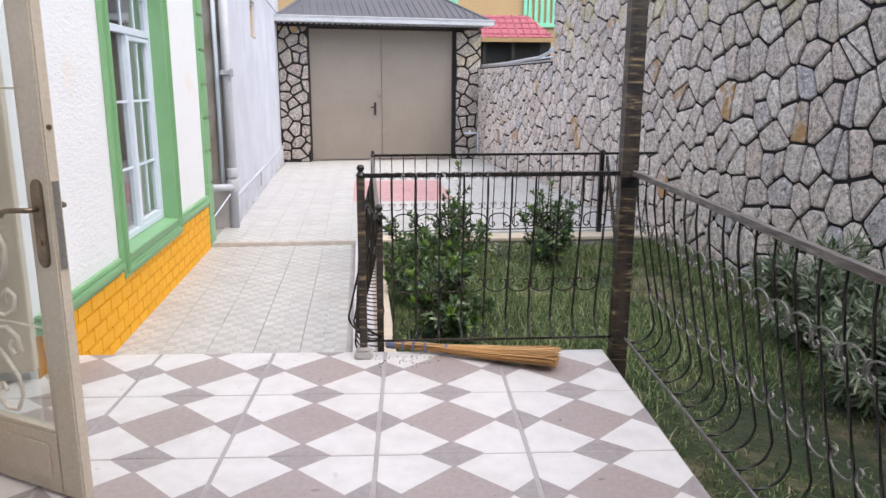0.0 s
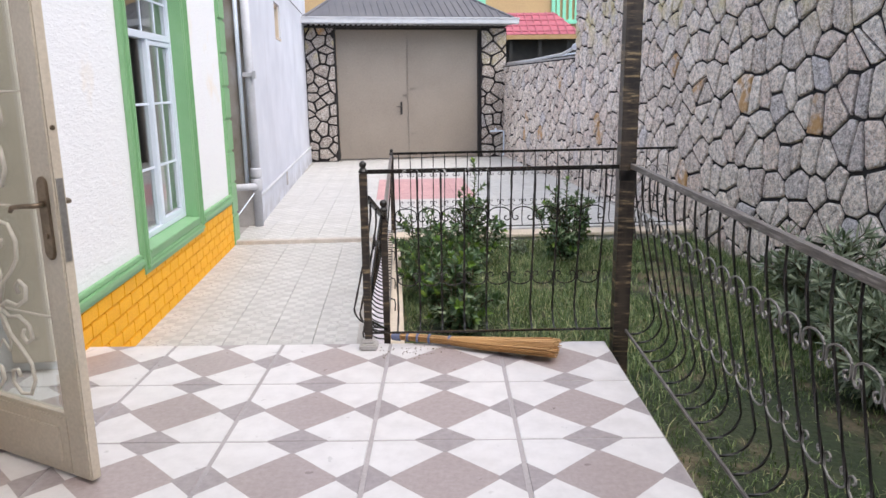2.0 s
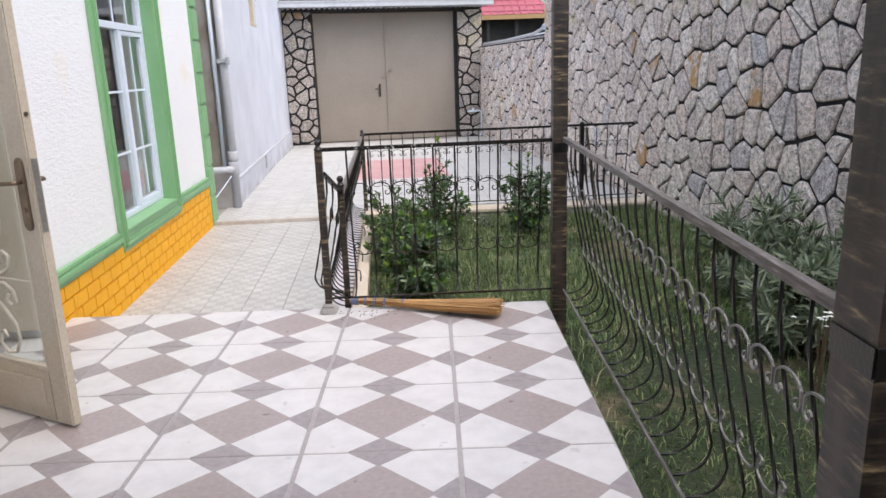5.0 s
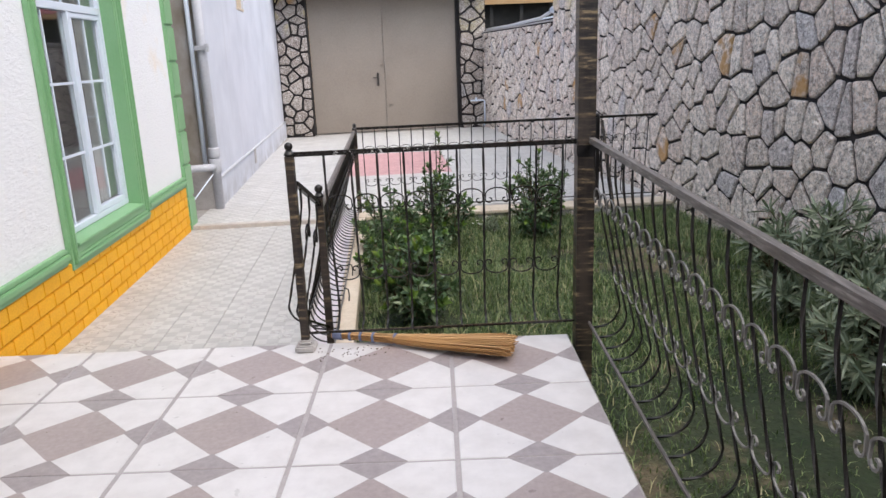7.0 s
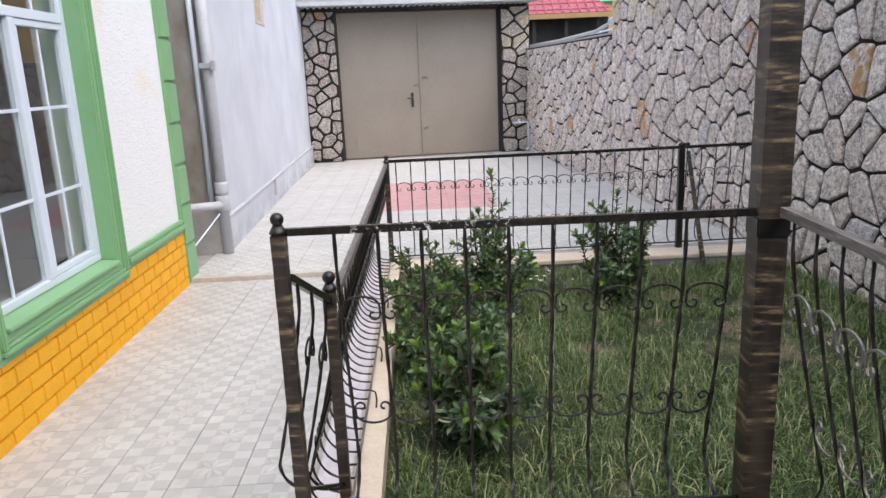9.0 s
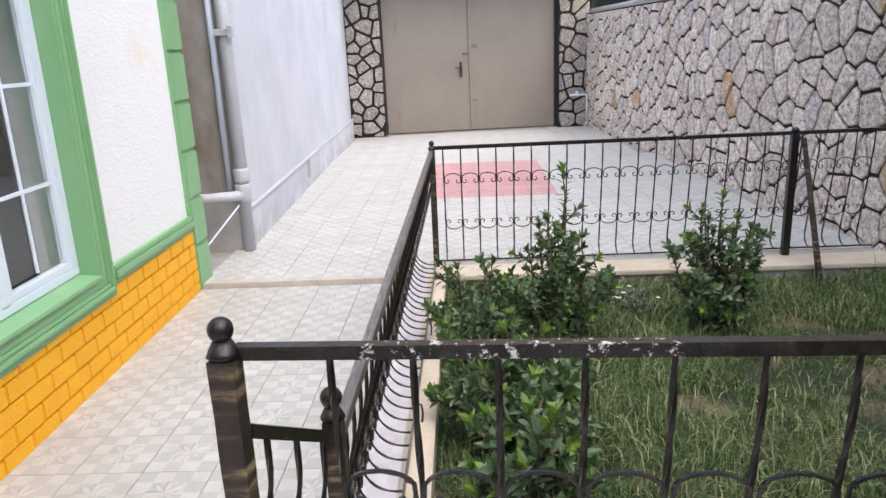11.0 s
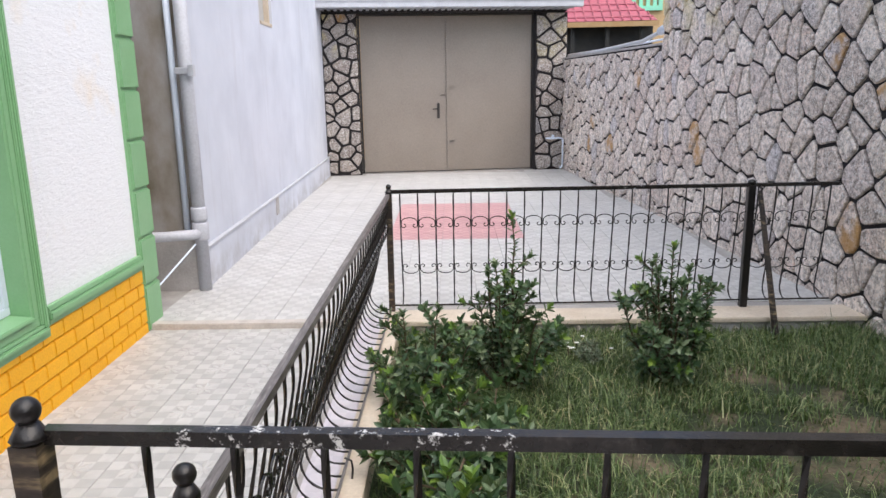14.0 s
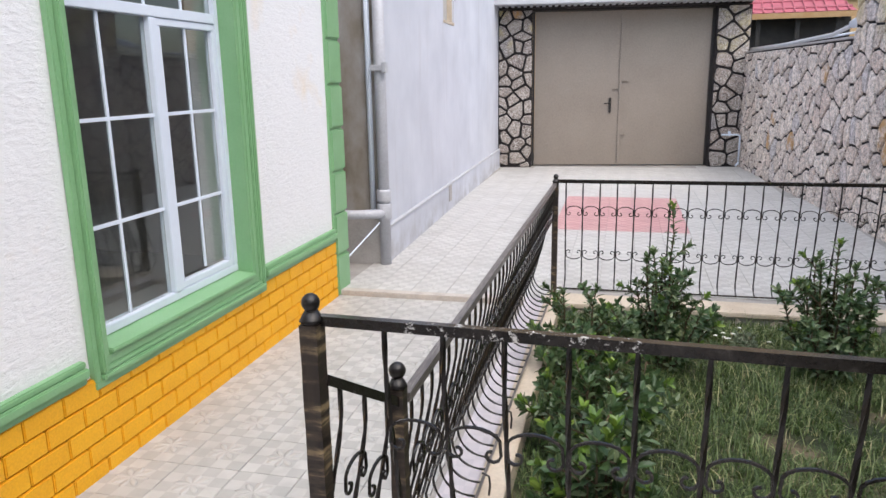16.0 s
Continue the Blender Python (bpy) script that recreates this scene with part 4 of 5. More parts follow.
mid = (0.108 + DW - 0.118) / 2
for zc in (0.62, 1.42):
    bm = bmesh.new()
    for sx in (-1, 1):
        for sz in (-1, 1):
            tube([(mid + sx * x, -0.012, zc + sz * z) for x, z in ((0.015, 0.01), (0.05, 0.10), (0.11, 0.15), (0.155, 0.20), (0.165, 0.27), (0.13, 0.33), (0.07, 0.34), (0.03, 0.30), (0.035, 0.25), (0.065, 0.24), (0.08, 0.27))], 0.0075, 6, bm=bm)
            tube([(mid + sx * x, -0.012, zc + sz * z) for x, z in ((0.01, 0.0), (0.06, 0.03), (0.12, 0.02), (0.175, 0.05), (0.185, 0.10), (0.15, 0.12), (0.125, 0.095), (0.14, 0.07))], 0.0075, 6, bm=bm)
            tube([(mid + sx * x, -0.012, zc + sz * z) for x, z in ((0.005, 0.01), (0.02, 0.08), (0.05, 0.13), (0.035, 0.17), (0.0, 0.13))], 0.005, 6, bm=bm)
    part("scrollwork", bm, M_CREAMJ, door, "cream painted iron scrolls", smooth=True)
    part("rosette", ball(0.03, 0.9), M_CREAMJ, door, m=pose(mid, -0.014, zc) @ Matrix.Diagonal((1, 0.4, 1, 1)), smooth=True)
for y, s in ((-0.0235, -1), (0.0235, 1)):
    bm = bmesh.new()
    rim = [(DW - 0.056 + 0.026 * math.cos(k * math.pi / 8), 1.11 + 0.026 * math.sin(k * math.pi / 8)) for k in range(9)]
    rim += [(DW - 0.056 - 0.026 * math.cos(k * math.pi / 8), 0.87 - 0.026 * math.sin(k * math.pi / 8)) for k in range(9)]
    for inset, yy in ((1.0, y - s * 0.001), (1.0, y + s * 0.004), (0.86, y + s * 0.008)):
        for px, pz in rim:
            bm.verts.new((DW - 0.056 + (px - DW + 0.056) * inset, yy, 0.99 + (pz - 0.99) * (inset + (1 - inset) * 0.7)))
    bm.verts.ensure_lookup_table()
    for q in range(2):
        for k in range(18):
            k1 = (k + 1) % 18
            bm.faces.new([bm.verts[i] for i in (q * 18 + k, q * 18 + k1, q * 18 + 18 + k1, q * 18 + 18 + k)])
    bm.faces.new([bm.verts[36 + k] for k in range(18)])
    bmesh.ops.recalc_face_normals(bm, faces=bm.faces[:])
    part("lock_plate", bm, M_BRASS, door, "aged brass lock plate with rounded ends")
    part("handle", tube([(DW - 0.055, y, 1.04), (DW - 0.055, y + s * 0.045, 1.04), (DW - 0.075, y + s * 0.052, 1.04), (DW - 0.13, y + s * 0.052, 1.035), (DW - 0.16, y + s * 0.052, 1.03), (DW - 0.175, y + s * 0.05, 1.015)], 0.009, 8), M_BRASS, door, "aged brass lever handle", smooth=True)
    part("cylinder", tube([(DW - 0.055, y, 0.93), (DW - 0.055, y + s * 0.014, 0.93)], 0.010, 10), M_BRASS, door)
part("latch_plate", box(DW - 0.0, DW + 0.003, -0.012, 0.012, 0.84, 1.13), M_STEEL, door, "dull steel latch plate")
part("bolt_head", tube([(DW - 0.0, 0.0, 1.30), (DW + 0.004, 0.0, 1.30)], 0.009, 8), M_BRASS, door)
frame_d = thing("door_frame", SITE, "cream painted door frame in the white house wall", "door frame", kind="structure")
part("jamb", boxes([(-0.2, 0.012, -4.26, -4.202, 0.0, 2.06), (-0.2, 0.006, -5.298, -5.035, 0.0, 2.06), (-0.2, 0.012, -5.298, -4.202, 2.061, 2.118)], 0.005), M_CREAM, frame_d)

# ---- broom ----
br0, br1 = Vector((0.0, 3.81, 0.03)), Vector((0.91, 3.50, 0.05))
bd = (br1 - br0).normalized()
broom = thing("broom", pose(0, 0, 0), "straw hand broom with a bound handle lying on the tiles", "broom")
hl = 0.34
bn = Vector((-bd.y, bd.x, 0))
bm = bmesh.new()
rng = random.Random(4)
for k in range(60):
    a, r = rng.uniform(0, 6.28), rng.uniform(0.2, 1) ** 0.5 * 0.019
    o = bn * math.cos(a) * r + Vector((0, 0, 1)) * math.sin(a) * r * 0.9
    tube([br0 + o, br0 + bd * hl + o * 1.3], 0.004, 3, bm=bm, cap=True)
part("handle", bm, M_STRAW, broom)
bm = bmesh.new()
L = (br1 - br0).length
for k in range(420):
    a, q = rng.uniform(0, 6.28), rng.uniform(0.05, 1) ** 0.5
    o0 = bn * math.cos(a) * q * 0.026 + Vector((0, 0, 1)) * math.sin(a) * q * 0.022
    o1 = bn * (math.cos(a) * q * 0.062) + Vector((0, 0, 1)) * math.sin(a) * q * 0.032
    o2 = bn * (math.cos(a) * q * 0.10 + rng.uniform(-0.012, 0.012)) + Vector((0, 0, 1)) * (math.sin(a) * q * 0.042 + 0.010)
    end = L - rng.uniform(-0.01, 0.05)
    tube([br0 + bd * (hl - 0.03) + o0, br0 + bd * (hl + 0.24) + o1, br0 + bd * end + o2], 0.0024, 3, bm=bm, cap=False)
part("bristles", bm, M_STRAW, broom)
for t, w in ((0.01, 0.05), (0.10, 0.012), (0.16, 0.012), (0.23, 0.012), (0.35, 0.014)):
    c = br0 + bd * t
    part("binding", tube([c, c + bd * w], 0.026 + 0.01 * t, 10), M_BAST, broom, "blue binding tape" if t < 0.05 else "dark blue binding cord")
bm = bmesh.new()
for k in range(46):
    x, y = rng.gauss(0.12, 0.10), rng.gauss(3.62, 0.05)
    box(x, x + rng.uniform(0.003, 0.008), y, y + 0.005, 0.0, 0.003, bm=bm)
solid("debris", bm, M_BARK, None, "crumbs of swept dirt on the tiles", kind="stuff")

# ---- plants ----
def leaf(bm, p, d, up, length, width, droop=0.2):
    d = d.normalized()
    s = d.cross(up)
    if s.length < 0.05:
        s = d.cross(Vector((1, 0, 0)))
    s.normalize()
    n = s.cross(d)
    def at(t, w, lift):
        return bm.verts.new(p + d * length * t + s * width * w + n * (width * 0.35 * abs(w) - length * droop * t * t))

    a, e, mm = bm.verts.new(p), at(1.0, 0, 0), at(0.5, 0, 0)
    b1, b2, c1, c2 = at(0.32, 0.9, 1), at(0.72, 0.8, 1), at(0.32, -0.9, 1), at(0.72, -0.8, 1)
    for f in ((a, b1, mm), (b1, b2, mm), (b2, e, mm), (a, mm, c1), (c1, mm, c2), (c2, mm, e)):
        bm.faces.new(f)


def shrub(x, y, height, spread, stems, seed, label, material=M_LEAF, size=0.060, slim=0.23, start=0.12, step=0.0145, base=-0.32, tall=0.0):
    rg = random.Random(seed)
    ob = thing("shrub", pose(x, y, base), label, "shrub", "garden shrubs")
    wood, crown, young = bmesh.new(), bmesh.new(), bmesh.new()
    for k in range(stems):
        a = 6.2832 * k / stems + rg.uniform(-0.4, 0.4)
        lean = (rg.uniform(0.02, 1.0) ** 0.7) * spread
        h = height * (1 - 0.42 * (lean / spread) ** 2) * rg.uniform(0.60, 1.0)
        if tall and k == 0:
            h, lean = height + tall, spread * 0.1
        pts = []
        for j in range(7):
            t = j / 6
            r = lean * (t ** 0.6) * (1.0 - 0.10 * t)
            pts.append(Vector((math.cos(a) * r + rg.uniform(-0.012, 0.012), math.sin(a) * r + rg.uniform(-0.012, 0.012), h * t)))
        tube(pts, 0.008, 4, bm=wood, taper=[1.3 - t / 6.5 for t in range(7)])
        twigs = [(pts, start)]
        for q in range(5):
            i = rg.randint(1, 5)
            o = pts[i]
            aa = a + rg.uniform(-1.5, 1.5)
            e = o + Vector((math.cos(aa) * 0.10, math.sin(aa) * 0.10, rg.uniform(0.04, 0.13))) * (spread / 0.3)
            tw = [o, o.lerp(e, 0.5) + Vector((0, 0, 0.012)), e]
            tube(tw, 0.004, 3, bm=wood)
            twigs.append((tw, 0.2))
        for tw, s0 in twigs:
            seg = [(tw[i + 1] - tw[i]).length for i in range(len(tw) - 1)]
            tot = sum(seg)
            dist, g = s0 * tot, rg.uniform(0, 6)
            while dist < tot:
                i, dd = 0, dist
                while i < len(seg) - 1 and dd > seg[i]:
                    dd -= seg[i]
                    i += 1
                p = tw[i].lerp(tw[i + 1], min(1, dd / seg[i]))
                ax = (tw[i + 1] - tw[i]).normalized()
                side = ax.orthogonal().normalized()
                g += 2.4
                side = Matrix.Rotation(g, 3, ax) @ side
                d = side * rg.uniform(0.6, 1.0) + ax * rg.uniform(0.2, 0.9)
                leaf(crown, p, d, ax, size * rg.uniform(0.65, 1.15), size * slim * rg.uniform(0.8, 1.1), rg.uniform(0.0, 0.3))
                dist += step * 0.85 * rg.uniform(0.6, 1.4)
            fresh = material == M_LEAF and rg.random() < 0.30
            for q in range(7):
                g += 1.3
                side = Matrix.Rotation(g, 3, ax) @ ax.orthogonal().normalized()
                leaf(young if fresh else crown, tw[-1] - ax * 0.012 * (q % 3), side * 0.7 + ax, ax, size * rg.uniform(0.55, 0.95), size * slim * 0.85, 0.08)
    part("trunk", wood, M_BARK, ob)
    part("crown", crown, material, ob)
    if young.verts:
        part("young_foliage", young, M_YOUNG, ob, "pale yellow green young leaves")["kind"] = "stuff"
    else:
        young.free()
    return ob


shrub(0.58, 6.85, 0.88, 0.34, 15, 11, "bushy laurel shrub with one tall pale shoot near the far kerb", tall=0.16)
shrub(0.14, 6.55, 0.62, 0.33, 15, 12, "round laurel shrub with pale green tips at the kerb corner")
shrub(1.53, 6.95, 0.94, 0.31, 15, 13, "dense dark laurel shrub beside the far kerb")
shrub(0.32, 5.65, 0.52, 0.36, 17, 14, "low laurel shrub with yellow green tips in the grass", size=0.072, step=0.018)
shrub(0.40, 4.85, 0.58, 0.34, 14, 15, "open laurel shrub with dark broad leaves behind the terrace railing", size=0.078, step=0.024)
shrub(2.95, 4.55, 0.85, 0.42, 26, 21, "grey green oleander bush against the stone wall", M_OLE, 0.13, 0.085, 0.2, 0.02)
shrub(2.75, 3.55, 0.66, 0.40, 22, 22, "spreading grey green oleander with narrow leaves", M_OLE, 0.13, 0.085, 0.2, 0.022)
shrub(3.35, 3.9, 0.8, 0.36, 20, 23, "narrow leaved oleander close to the stone wall", M_OLE, 0.13, 0.085, 0.2, 0.024)
shrub(1.1, 7.22, 0.16, 0.10, 12, 31, "small tufted blue green plant by the kerb", M_OLE, 0.05, 0.08, 0.1, 0.012)
rg = random.Random(9)
for cx, cy, n, z in ((2.55, 3.0, 14, 0.10), (1.0, 7.28, 10, -0.2), (2.75, 3.25, 8, 0.05)):
    fl = thing("flower_head", pose(cx, cy, -0.32), "cluster of small white flowers on thin stalks", "flower", "white flowers")
    bm, bs = bmesh.new(), bmesh.new()
    for k in range(n):
        x, y, zz = rg.gauss(0, 0.07), rg.gauss(0, 0.05), z + 0.33 + rg.uniform(-0.04, 0.04)
        tube([(x * 0.5, y * 0.5, -0.005), (x, y, zz)], 0.002, 3, bm=bs)
        for q in range(5):
            a = 6.28 * q / 5
            leaf(bm, Vector((x, y, zz)), Vector((math.cos(a), math.sin(a), 0.3)), Vector((0, 0, 1)), 0.016, 0.006)
    part("petals", bm, M_FLOWER, fl)["kind"] = "stuff"
    part("stalk", bs, M_BARK, fl)["kind"] = "stuff"

# grass
gr = np.random.RandomState(5)
N = 150000
gs, gw = gr.uniform(1.84, 5.9, N), -0.045 - 8.4 * gr.uniform(0, 1, N) ** 1.25
keep = gs < 5.10 - 0.082 * gw
gs, gw = gs[keep], gw[keep]
patch = np.array([noise.noise(Vector((a * 0.9, b * 0.9, 3.1))) for a, b in zip(gs, gw)])
dry = np.array([noise.noise(Vector((a * 2.1, b * 2.1, 7.7))) for a, b in zip(gs, gw)])
sunny = np.clip((gs - 2.6) / 1.6, 0, 1) * np.clip((gw + 3.4) / 1.2, 0, 1)
# fewer blades beside the terrace: bare dark soil stands in for shade
thin = gr.uniform(0, 1, len(gs)) < 0.62 * np.clip((-3.3 - gw) / 1.0, 0, 1)
bare = thin | (patch * 0.7 + dry * 0.7 + sunny * 0.38 > 0.40) & (gr.uniform(0, 1, len(gs)) < 0.80)
gs, gw, patch = gs[~bare], gw[~bare], patch[~bare]
n = len(gs)
# last factor shortens the same blades, for the same stand-in shade
hgt = gr.uniform(0.03, 0.10, n) * (1.05 - 0.6 * np.clip(patch, -0.5, 0.6)) * np.where(gr.uniform(0, 1, n) < 0.06, 1.9, 1.0) * (1 - 0.35 * np.clip((-3.3 - gw) / 1.0, 0, 1))
ang, bend, wid = gr.uniform(0, 6.283, n), gr.uniform(0.2, 1.5, n), gr.uniform(0.0015, 0.0036, n)
dx, dy = np.cos(ang), np.sin(ang)
rows = []
for f, wf in ((0.0, 1.0), (0.55, 0.8)):
    px, py, pz = gs + dx * bend * hgt * f * f, gw + dy * bend * hgt * f * f, -0.382 + hgt * f
    rows += [np.stack([px - dy * wid * wf, py + dx * wid * wf, pz], 1), np.stack([px + dy * wid * wf, py - dx * wid * wf, pz], 1)]
rows.append(np.stack([gs + dx * bend * hgt, gw + dy * bend * hgt, -0.382 + hgt * (1 - 0.25 * bend)], 1))
co = np.stack(rows, 1).reshape(-1, 3)
k = np.arange(n)[:, None] * 5
tri = np.concatenate([k + [0, 1, 3], k + [0, 3, 2], k + [2, 3, 4]], 1).reshape(-1, 3)
gm = bpy.data.meshes.new("grass")
gm.vertices.add(len(co))
gm.vertices.foreach_set("co", co.ravel())
gm.loops.add(len(tri) * 3)
gm.loops.foreach_set("vertex_index", tri.ravel())
gm.polygons.add(len(tri))
gm.polygons.foreach_set("loop_start", np.arange(len(tri)) * 3)
gm.update(calc_edges=True)
gm.materials.append(M_GRASS)
grass = new("grass", gm)
grass.matrix_basis = SITE
tagged(grass, "uneven lawn of thin green blades with dry patches", "grass", kind="stuff")

# ---- pieces: bricks ----
bme = bpy.data.meshes.new("brick")
b = box(0.001, 0.021, -0.1045, 0.1045, -0.0452, 0.0452, 0.005)
b.to_mesh(bme)
b.free()
bme.materials.append(M_YELLOW)
base = solid("brick_base", boxes([(0.001, 0.006, -4.2, -0.05, -0.33, 0.154), (0.001, 0.006, -12, -5.31, -0.0, 0.154)]), M_YJOINT, SITE, "ochre joints between yellow painted bricks", kind="structure")
for r in range(5):
    z = 0.106 - 0.0965 * r
    w = -0.160 - (0.1075 if r % 2 else 0)
    if r % 2:
        again("brick", bme, base, pose(0.005, -0.105, z) @ Matrix.Diagonal((1, 0.46, 1, 1)))
    while w > -8.0:
        if w > -4.1 or (w < -5.45 and z > 0.04):
            again("brick", bme, base, pose(0.005, w, z))
        w -= 0.215

# ---- pieces: tiles ----
tm = bpy.data.meshes.new("tile")
b = box(-0.2975, 0.2975, -0.2945, 0.2945, -0.012, 0.0, 0.002)
b.to_mesh(tm)
b.free()
tm.materials.append(M_TILE)
short = bpy.data.meshes.new("tile")
b = box(-0.2975, 0.2975, -0.2945, 0.262, -0.012, 0.0, 0.002)
b.to_mesh(short)
b.free()
short.materials.append(M_TILE)
cut, cut_short = bpy.data.meshes.new("tile"), bpy.data.meshes.new("tile")
for me, y1 in ((cut, 0.2945), (cut_short, 0.262)):
    b = box(-0.2975, 0.296, -0.2945, y1, -0.012, 0.0, 0.002)
    b.to_mesh(me)
    b.free()
    me.materials.append(M_TILE)
for i in range(-3, 2):
    for j in range(-12, 1):
        again("tile", (short if j == 0 else tm) if i < 1 else (cut_short if j == 0 else cut), terrace, pose(0.307 + 0.614 * i, 3.5 + 0.6 * j, 0.0))
fm, fu, fp = bpy.data.meshes.new("tile"), bpy.data.meshes.new("tile"), bpy.data.meshes.new("tile")
for me, mt in ((fm, M_FLOW), (fu, M_FLOWLIT), (fp, M_FLOWP)):
    b = box(-0.1485, 0.1485, -0.1485, 0.1485, -0.012, 0.0, 0.0015)
    b.to_mesh(me)
    b.free()
    me.materials.append(mt)
for i in range(0, 5):
    for j in range(0, 15):
        again("tile", fm, pave_low, pose(0.15 + 0.3 * i + 0.005, -0.17 - 0.3 * j, -0.305))
for i in range(0, 17):
    for j in range(0, 32):
        x, y = 0.15 + 0.3 * i, 0.225 + 0.3 * j
        if y < 0.36 and x > 1.75 or x > 5.09 - 0.082 * y:
            continue
        if y > 8.55 + 0.1 * x:
            continue
        pink = 1.6 < x < 3.1 and 2.9 < y < 5.2
        again("tile", fp if pink else fu, pave_up, pose(x, y, -0.267), "rose red flower tile" if pink else "")


# ---- pieces: stones ----
def cells(a0, a1, z0, z1, ca, cz, gap, seed):
    """Uneven stones that fill a rectangle, as polygons with a joint between them."""
    rg = random.Random(seed)
    pts = {}
    na, nz = max(1, round((a1 - a0) / ca)), max(1, round((z1 - z0) / cz))
    da, dz = (a1 - a0) / na, (z1 - z0) / nz
    for i in range(-2, na + 2):
        off = 0.5 * (i % 2)
        for j in range(-2, nz + 2):
            pts[i, j] = (a0 + (i + 0.5 + rg.uniform(-0.44, 0.44)) * da, z0 + (j + 0.5 + off - 0.25 + rg.uniform(-0.47, 0.47)) * dz)
    out = []
    for i in range(-1, na + 1):
        for j in range(-1, nz + 1):
            p = pts[i, j]
            poly = [(p[0] - 3 * da, p[1] - 3 * dz), (p[0] + 3 * da, p[1] - 3 * dz), (p[0] + 3 * da, p[1] + 3 * dz), (p[0] - 3 * da, p[1] + 3 * dz)]
            planes = []
            for u in range(-2, 3):
                for v in range(-2, 3):
                    q = pts.get((i + u, j + v))
                    if q and (u or v):
                        dx, dy = q[0] - p[0], q[1] - p[1]
                        d = math.hypot(dx, dy)
                        planes.append((dx / d, dy / d, (p[0] + dx / 2) * dx / d + (p[1] + dy / 2) * dy / d - gap * rg.uniform(0.35, 0.7)))
            planes += [(1, 0, a1 - gap * 0.3), (-1, 0, -a0 - gap * 0.3), (0, 1, z1 - gap * 0.3), (0, -1, -z0 - gap * 0.3)]
            for nx, ny, c in planes:
                new_poly = []
                for k in range(len(poly)):
                    s, e = poly[k], poly[(k + 1) % len(poly)]
                    ds, de = s[0] * nx + s[1] * ny - c, e[0] * nx + e[1] * ny - c
                    if ds <= 0:
                        new_poly.append(s)
                    if ds * de < 0:
                        t = ds / (ds - de)
                        new_poly.append((s[0] + (e[0] - s[0]) * t, s[1] + (e[1] - s[1]) * t))
                poly = new_poly
                if len(poly) < 3:
                    break
            if len(poly) < 3:
                continue
            area = abs(sum(poly[k][0] * poly[(k + 1) % len(poly)][1] - poly[(k + 1) % len(poly)][0] * poly[k][1] for k in range(len(poly)))) / 2
            if area < 0.004:
                continue
            soft = []
            for k in range(len(poly)):
                s, e = poly[k], poly[(k + 1) % len(poly)]
                for t in (0.11, 0.5, 0.89):
                    soft.append((s[0] + (e[0] - s[0]) * t, s[1] + (e[1] - s[1]) * t))
            out.append(soft)
    return out


def stone_bm(poly, cx, cz, depth, rg, bm=None):
    """One rough stone, lying in its own x-y plane with its face towards z."""
    bm = bm or bmesh.new()
    mx, mz = sum(p[0] for p in poly) / len(poly), sum(p[1] for p in poly) / len(poly)
    rings = []
    for s, h in ((1.0, -0.004), (0.98, 0.62), (0.90, 0.96), (0.5, 1.02)):
        rings.append([bm.verts.new((mx + (x - mx) * s - cx, mz + (z - mz) * s - cz, depth * h * (rg.uniform(0.85, 1.15) if h > 0 else 1))) for x, z in poly])
    c = bm.verts.new((mx - cx, mz - cz, depth * rg.uniform(0.9, 1.2)))
    n = len(poly)
    for a, b in zip(rings, rings[1:]):
        for k in range(n):
            bm.faces.new((a[k], a[(k + 1) % n], b[(k + 1) % n], b[k]))
    for k in range(n):
        bm.faces.new((rings[-1][k], rings[-1][(k + 1) % n], c))
    return bm


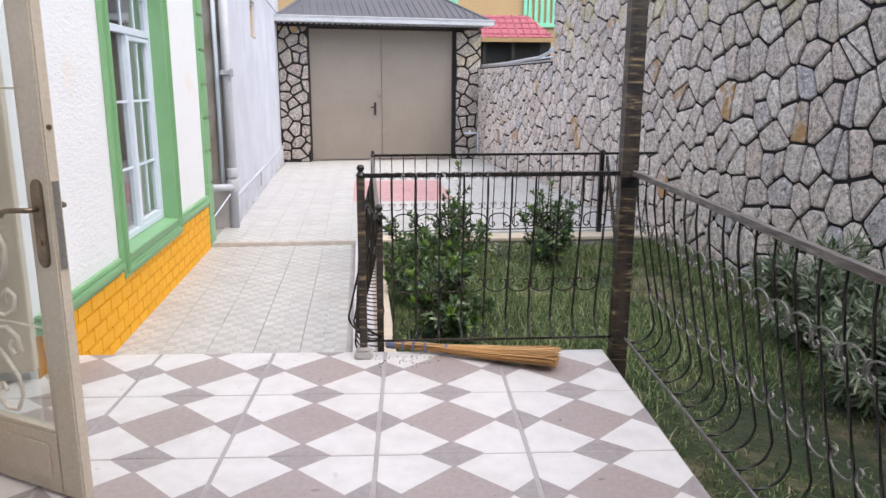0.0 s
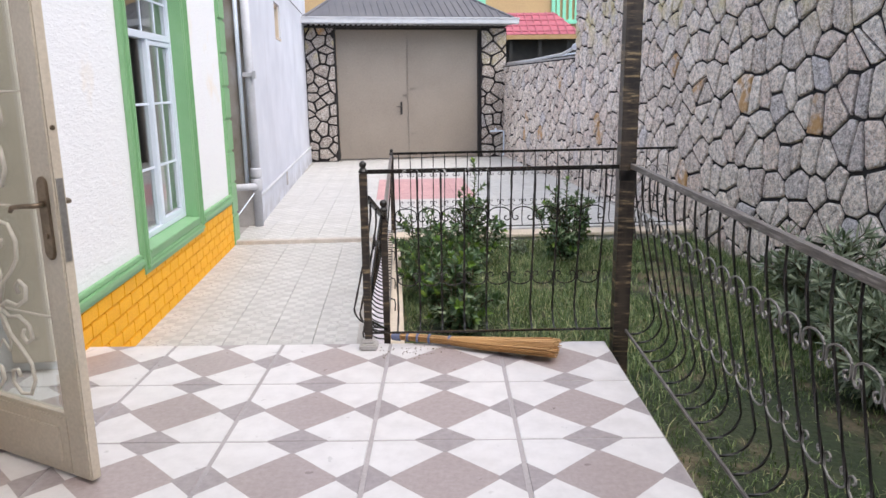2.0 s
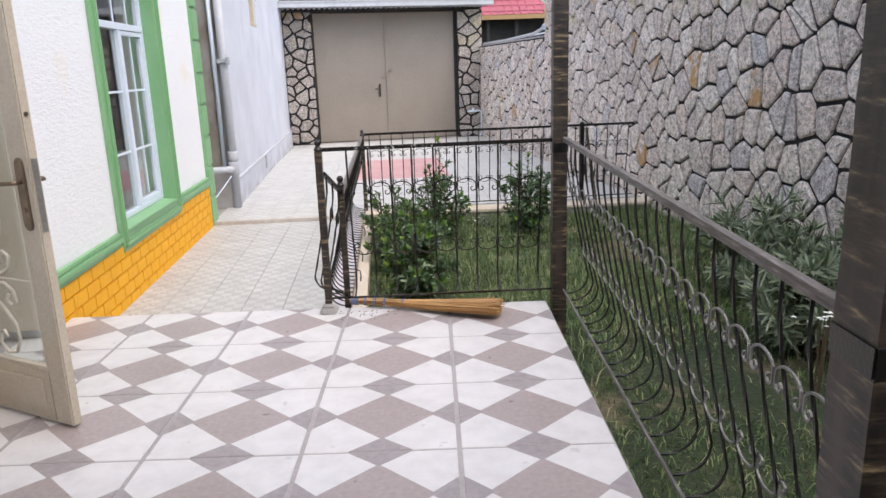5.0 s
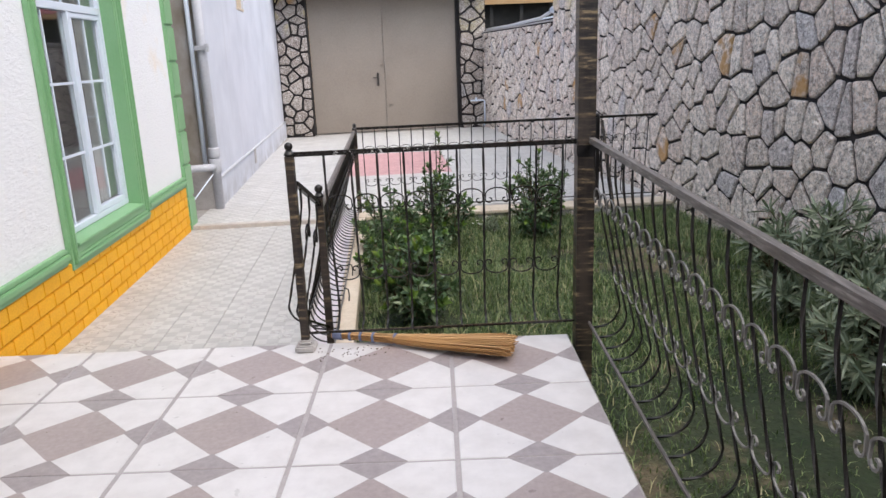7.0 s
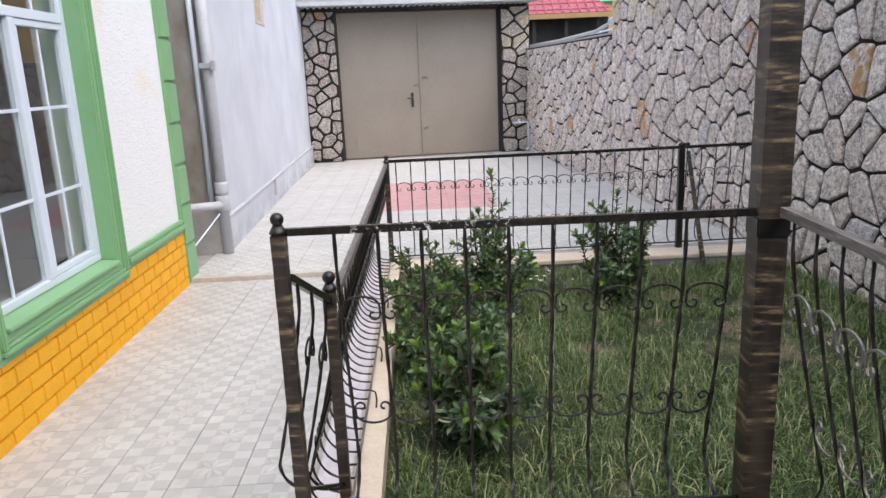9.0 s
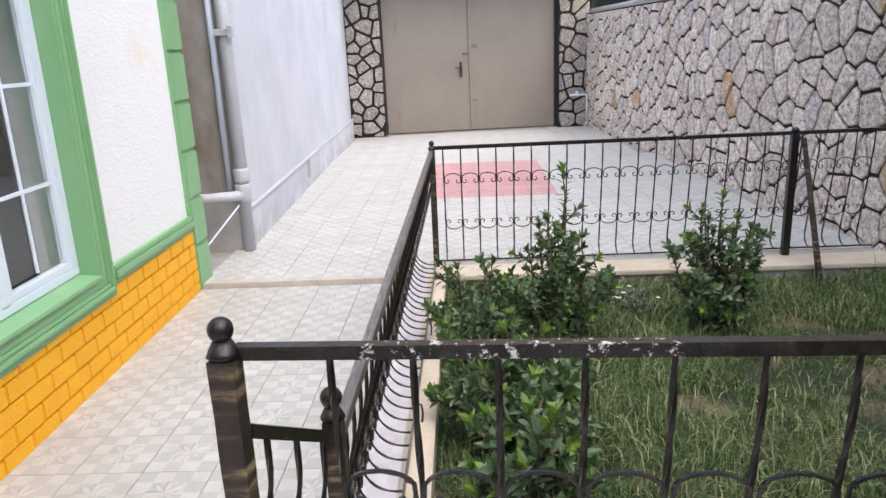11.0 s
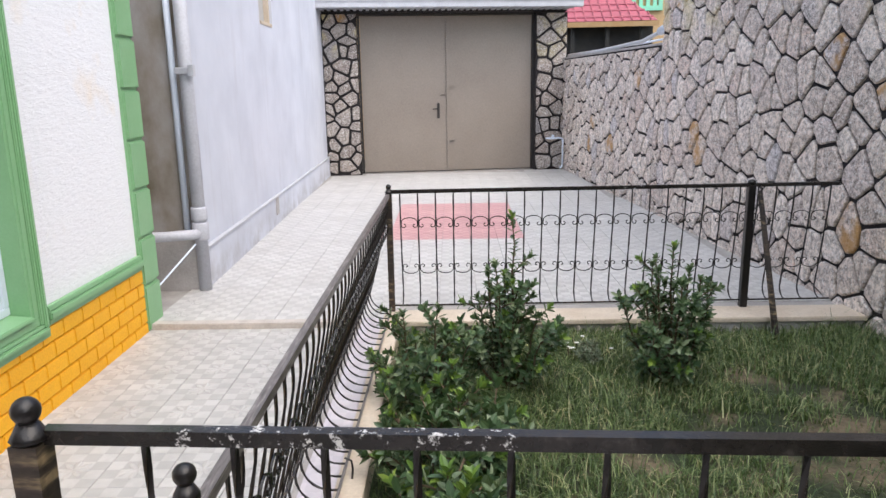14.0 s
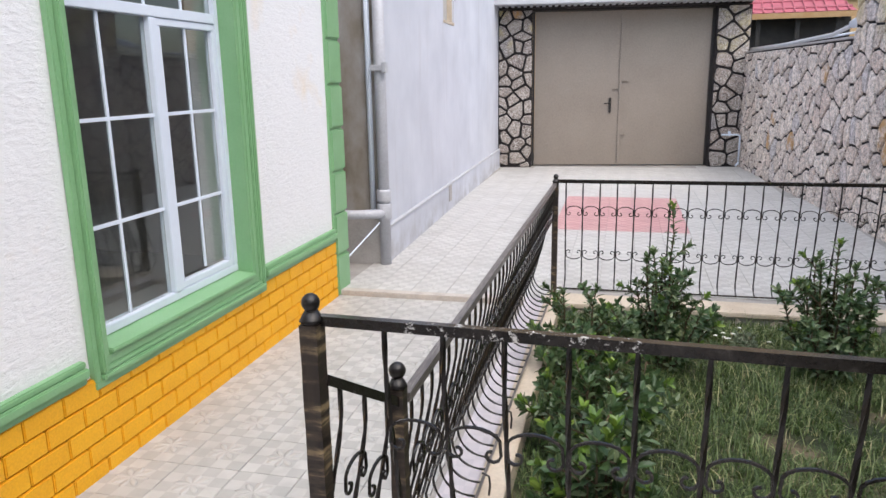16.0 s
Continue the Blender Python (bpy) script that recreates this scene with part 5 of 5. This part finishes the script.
def lay_stones(owner, polys, to_wall, depth, seed, near, joined_label, skin=M_STONE):
    """Stones on a wall: those for which near() holds are parts of their own, the rest are joined."""
    rg = random.Random(seed)
    rest = bmesh.new()
    for poly in polys:
        mx, mz = sum(p[0] for p in poly) / len(poly), sum(p[1] for p in poly) / len(poly)
        if near(mx, mz):
            part("stone", stone_bm(poly, mx, mz, depth, rg), skin, owner, m=to_wall @ pose(mx, mz, 0))
        else:
            stone_bm(poly, 0, 0, depth, rg, rest)
    if rest.verts:
        o = part("stones", rest, M_STONEI, owner, joined_label, m=to_wall)
        o["kind"] = "stuff"
    else:
        rest.free()


# plane axes: first along the wall, second up, face towards the garden
to_yard = Matrix(((0, 0, -1, -0.002), (-1, 0, 0, 0), (0, 1, 0, 0), (0, 0, 0, 1)))
tall = cells(-4.17, 6.5, -0.45, 4.28, 0.19, 0.33, 0.025, 41)
lowp = cells(-9.6, -4.17, -0.3, 1.79, 0.18, 0.34, 0.034, 42)
lay_stones(yard_wall, tall, to_yard, 0.026, 43, lambda a, z: z < 1.9 and a > -3.9, "rough grey stones in dark mortar")
lay_stones(yard_wall, lowp, to_yard, 0.024, 44, lambda a, z: False, "rough grey stones in dark mortar")
to_front = Matrix(((1, 0, 0, 0), (0, 0, -1, 7.698), (0, 1, 0, 0), (0, 0, 0, 1)))
# pillar stones use the copy with the roof's shade in its colour
lay_stones(pillar_l, cells(0.04, 0.60, -0.21, 2.46, 0.22, 0.25, 0.032, 45), to_front, 0.03, 46, lambda a, z: True, "", M_STONESHADE)
lay_stones(pillar_r, cells(3.50, 4.02, -0.21, 2.46, 0.22, 0.25, 0.032, 47), to_front, 0.03, 48, lambda a, z: True, "", M_STONESHADE)
rub = solid("rubble", stone_bm([(0, 0), (0.01, 0), (0.01, 0.01), (0, 0.01)], 0, 0, 0.004, random.Random(1)), M_STONEI, SITE @ pose(1.9, -0.037, -0.345), "small broken stones below the kerb", kind="stuff")
bm = bmesh.new()
for poly in cells(1.84, 5.1, -0.345, -0.255, 0.13, 0.05, 0.012, 51):
    stone_bm(poly, 1.9, -0.3, 0.022, rg, bm)
bmesh.ops.transform(bm, matrix=Matrix(((1, 0, 0, 0), (0, 0, -1, 0.008), (0, 1, 0, 0), (0, 0, 0, 1))), verts=bm.verts[:])
bm.to_mesh(rub.data)
bm.free()
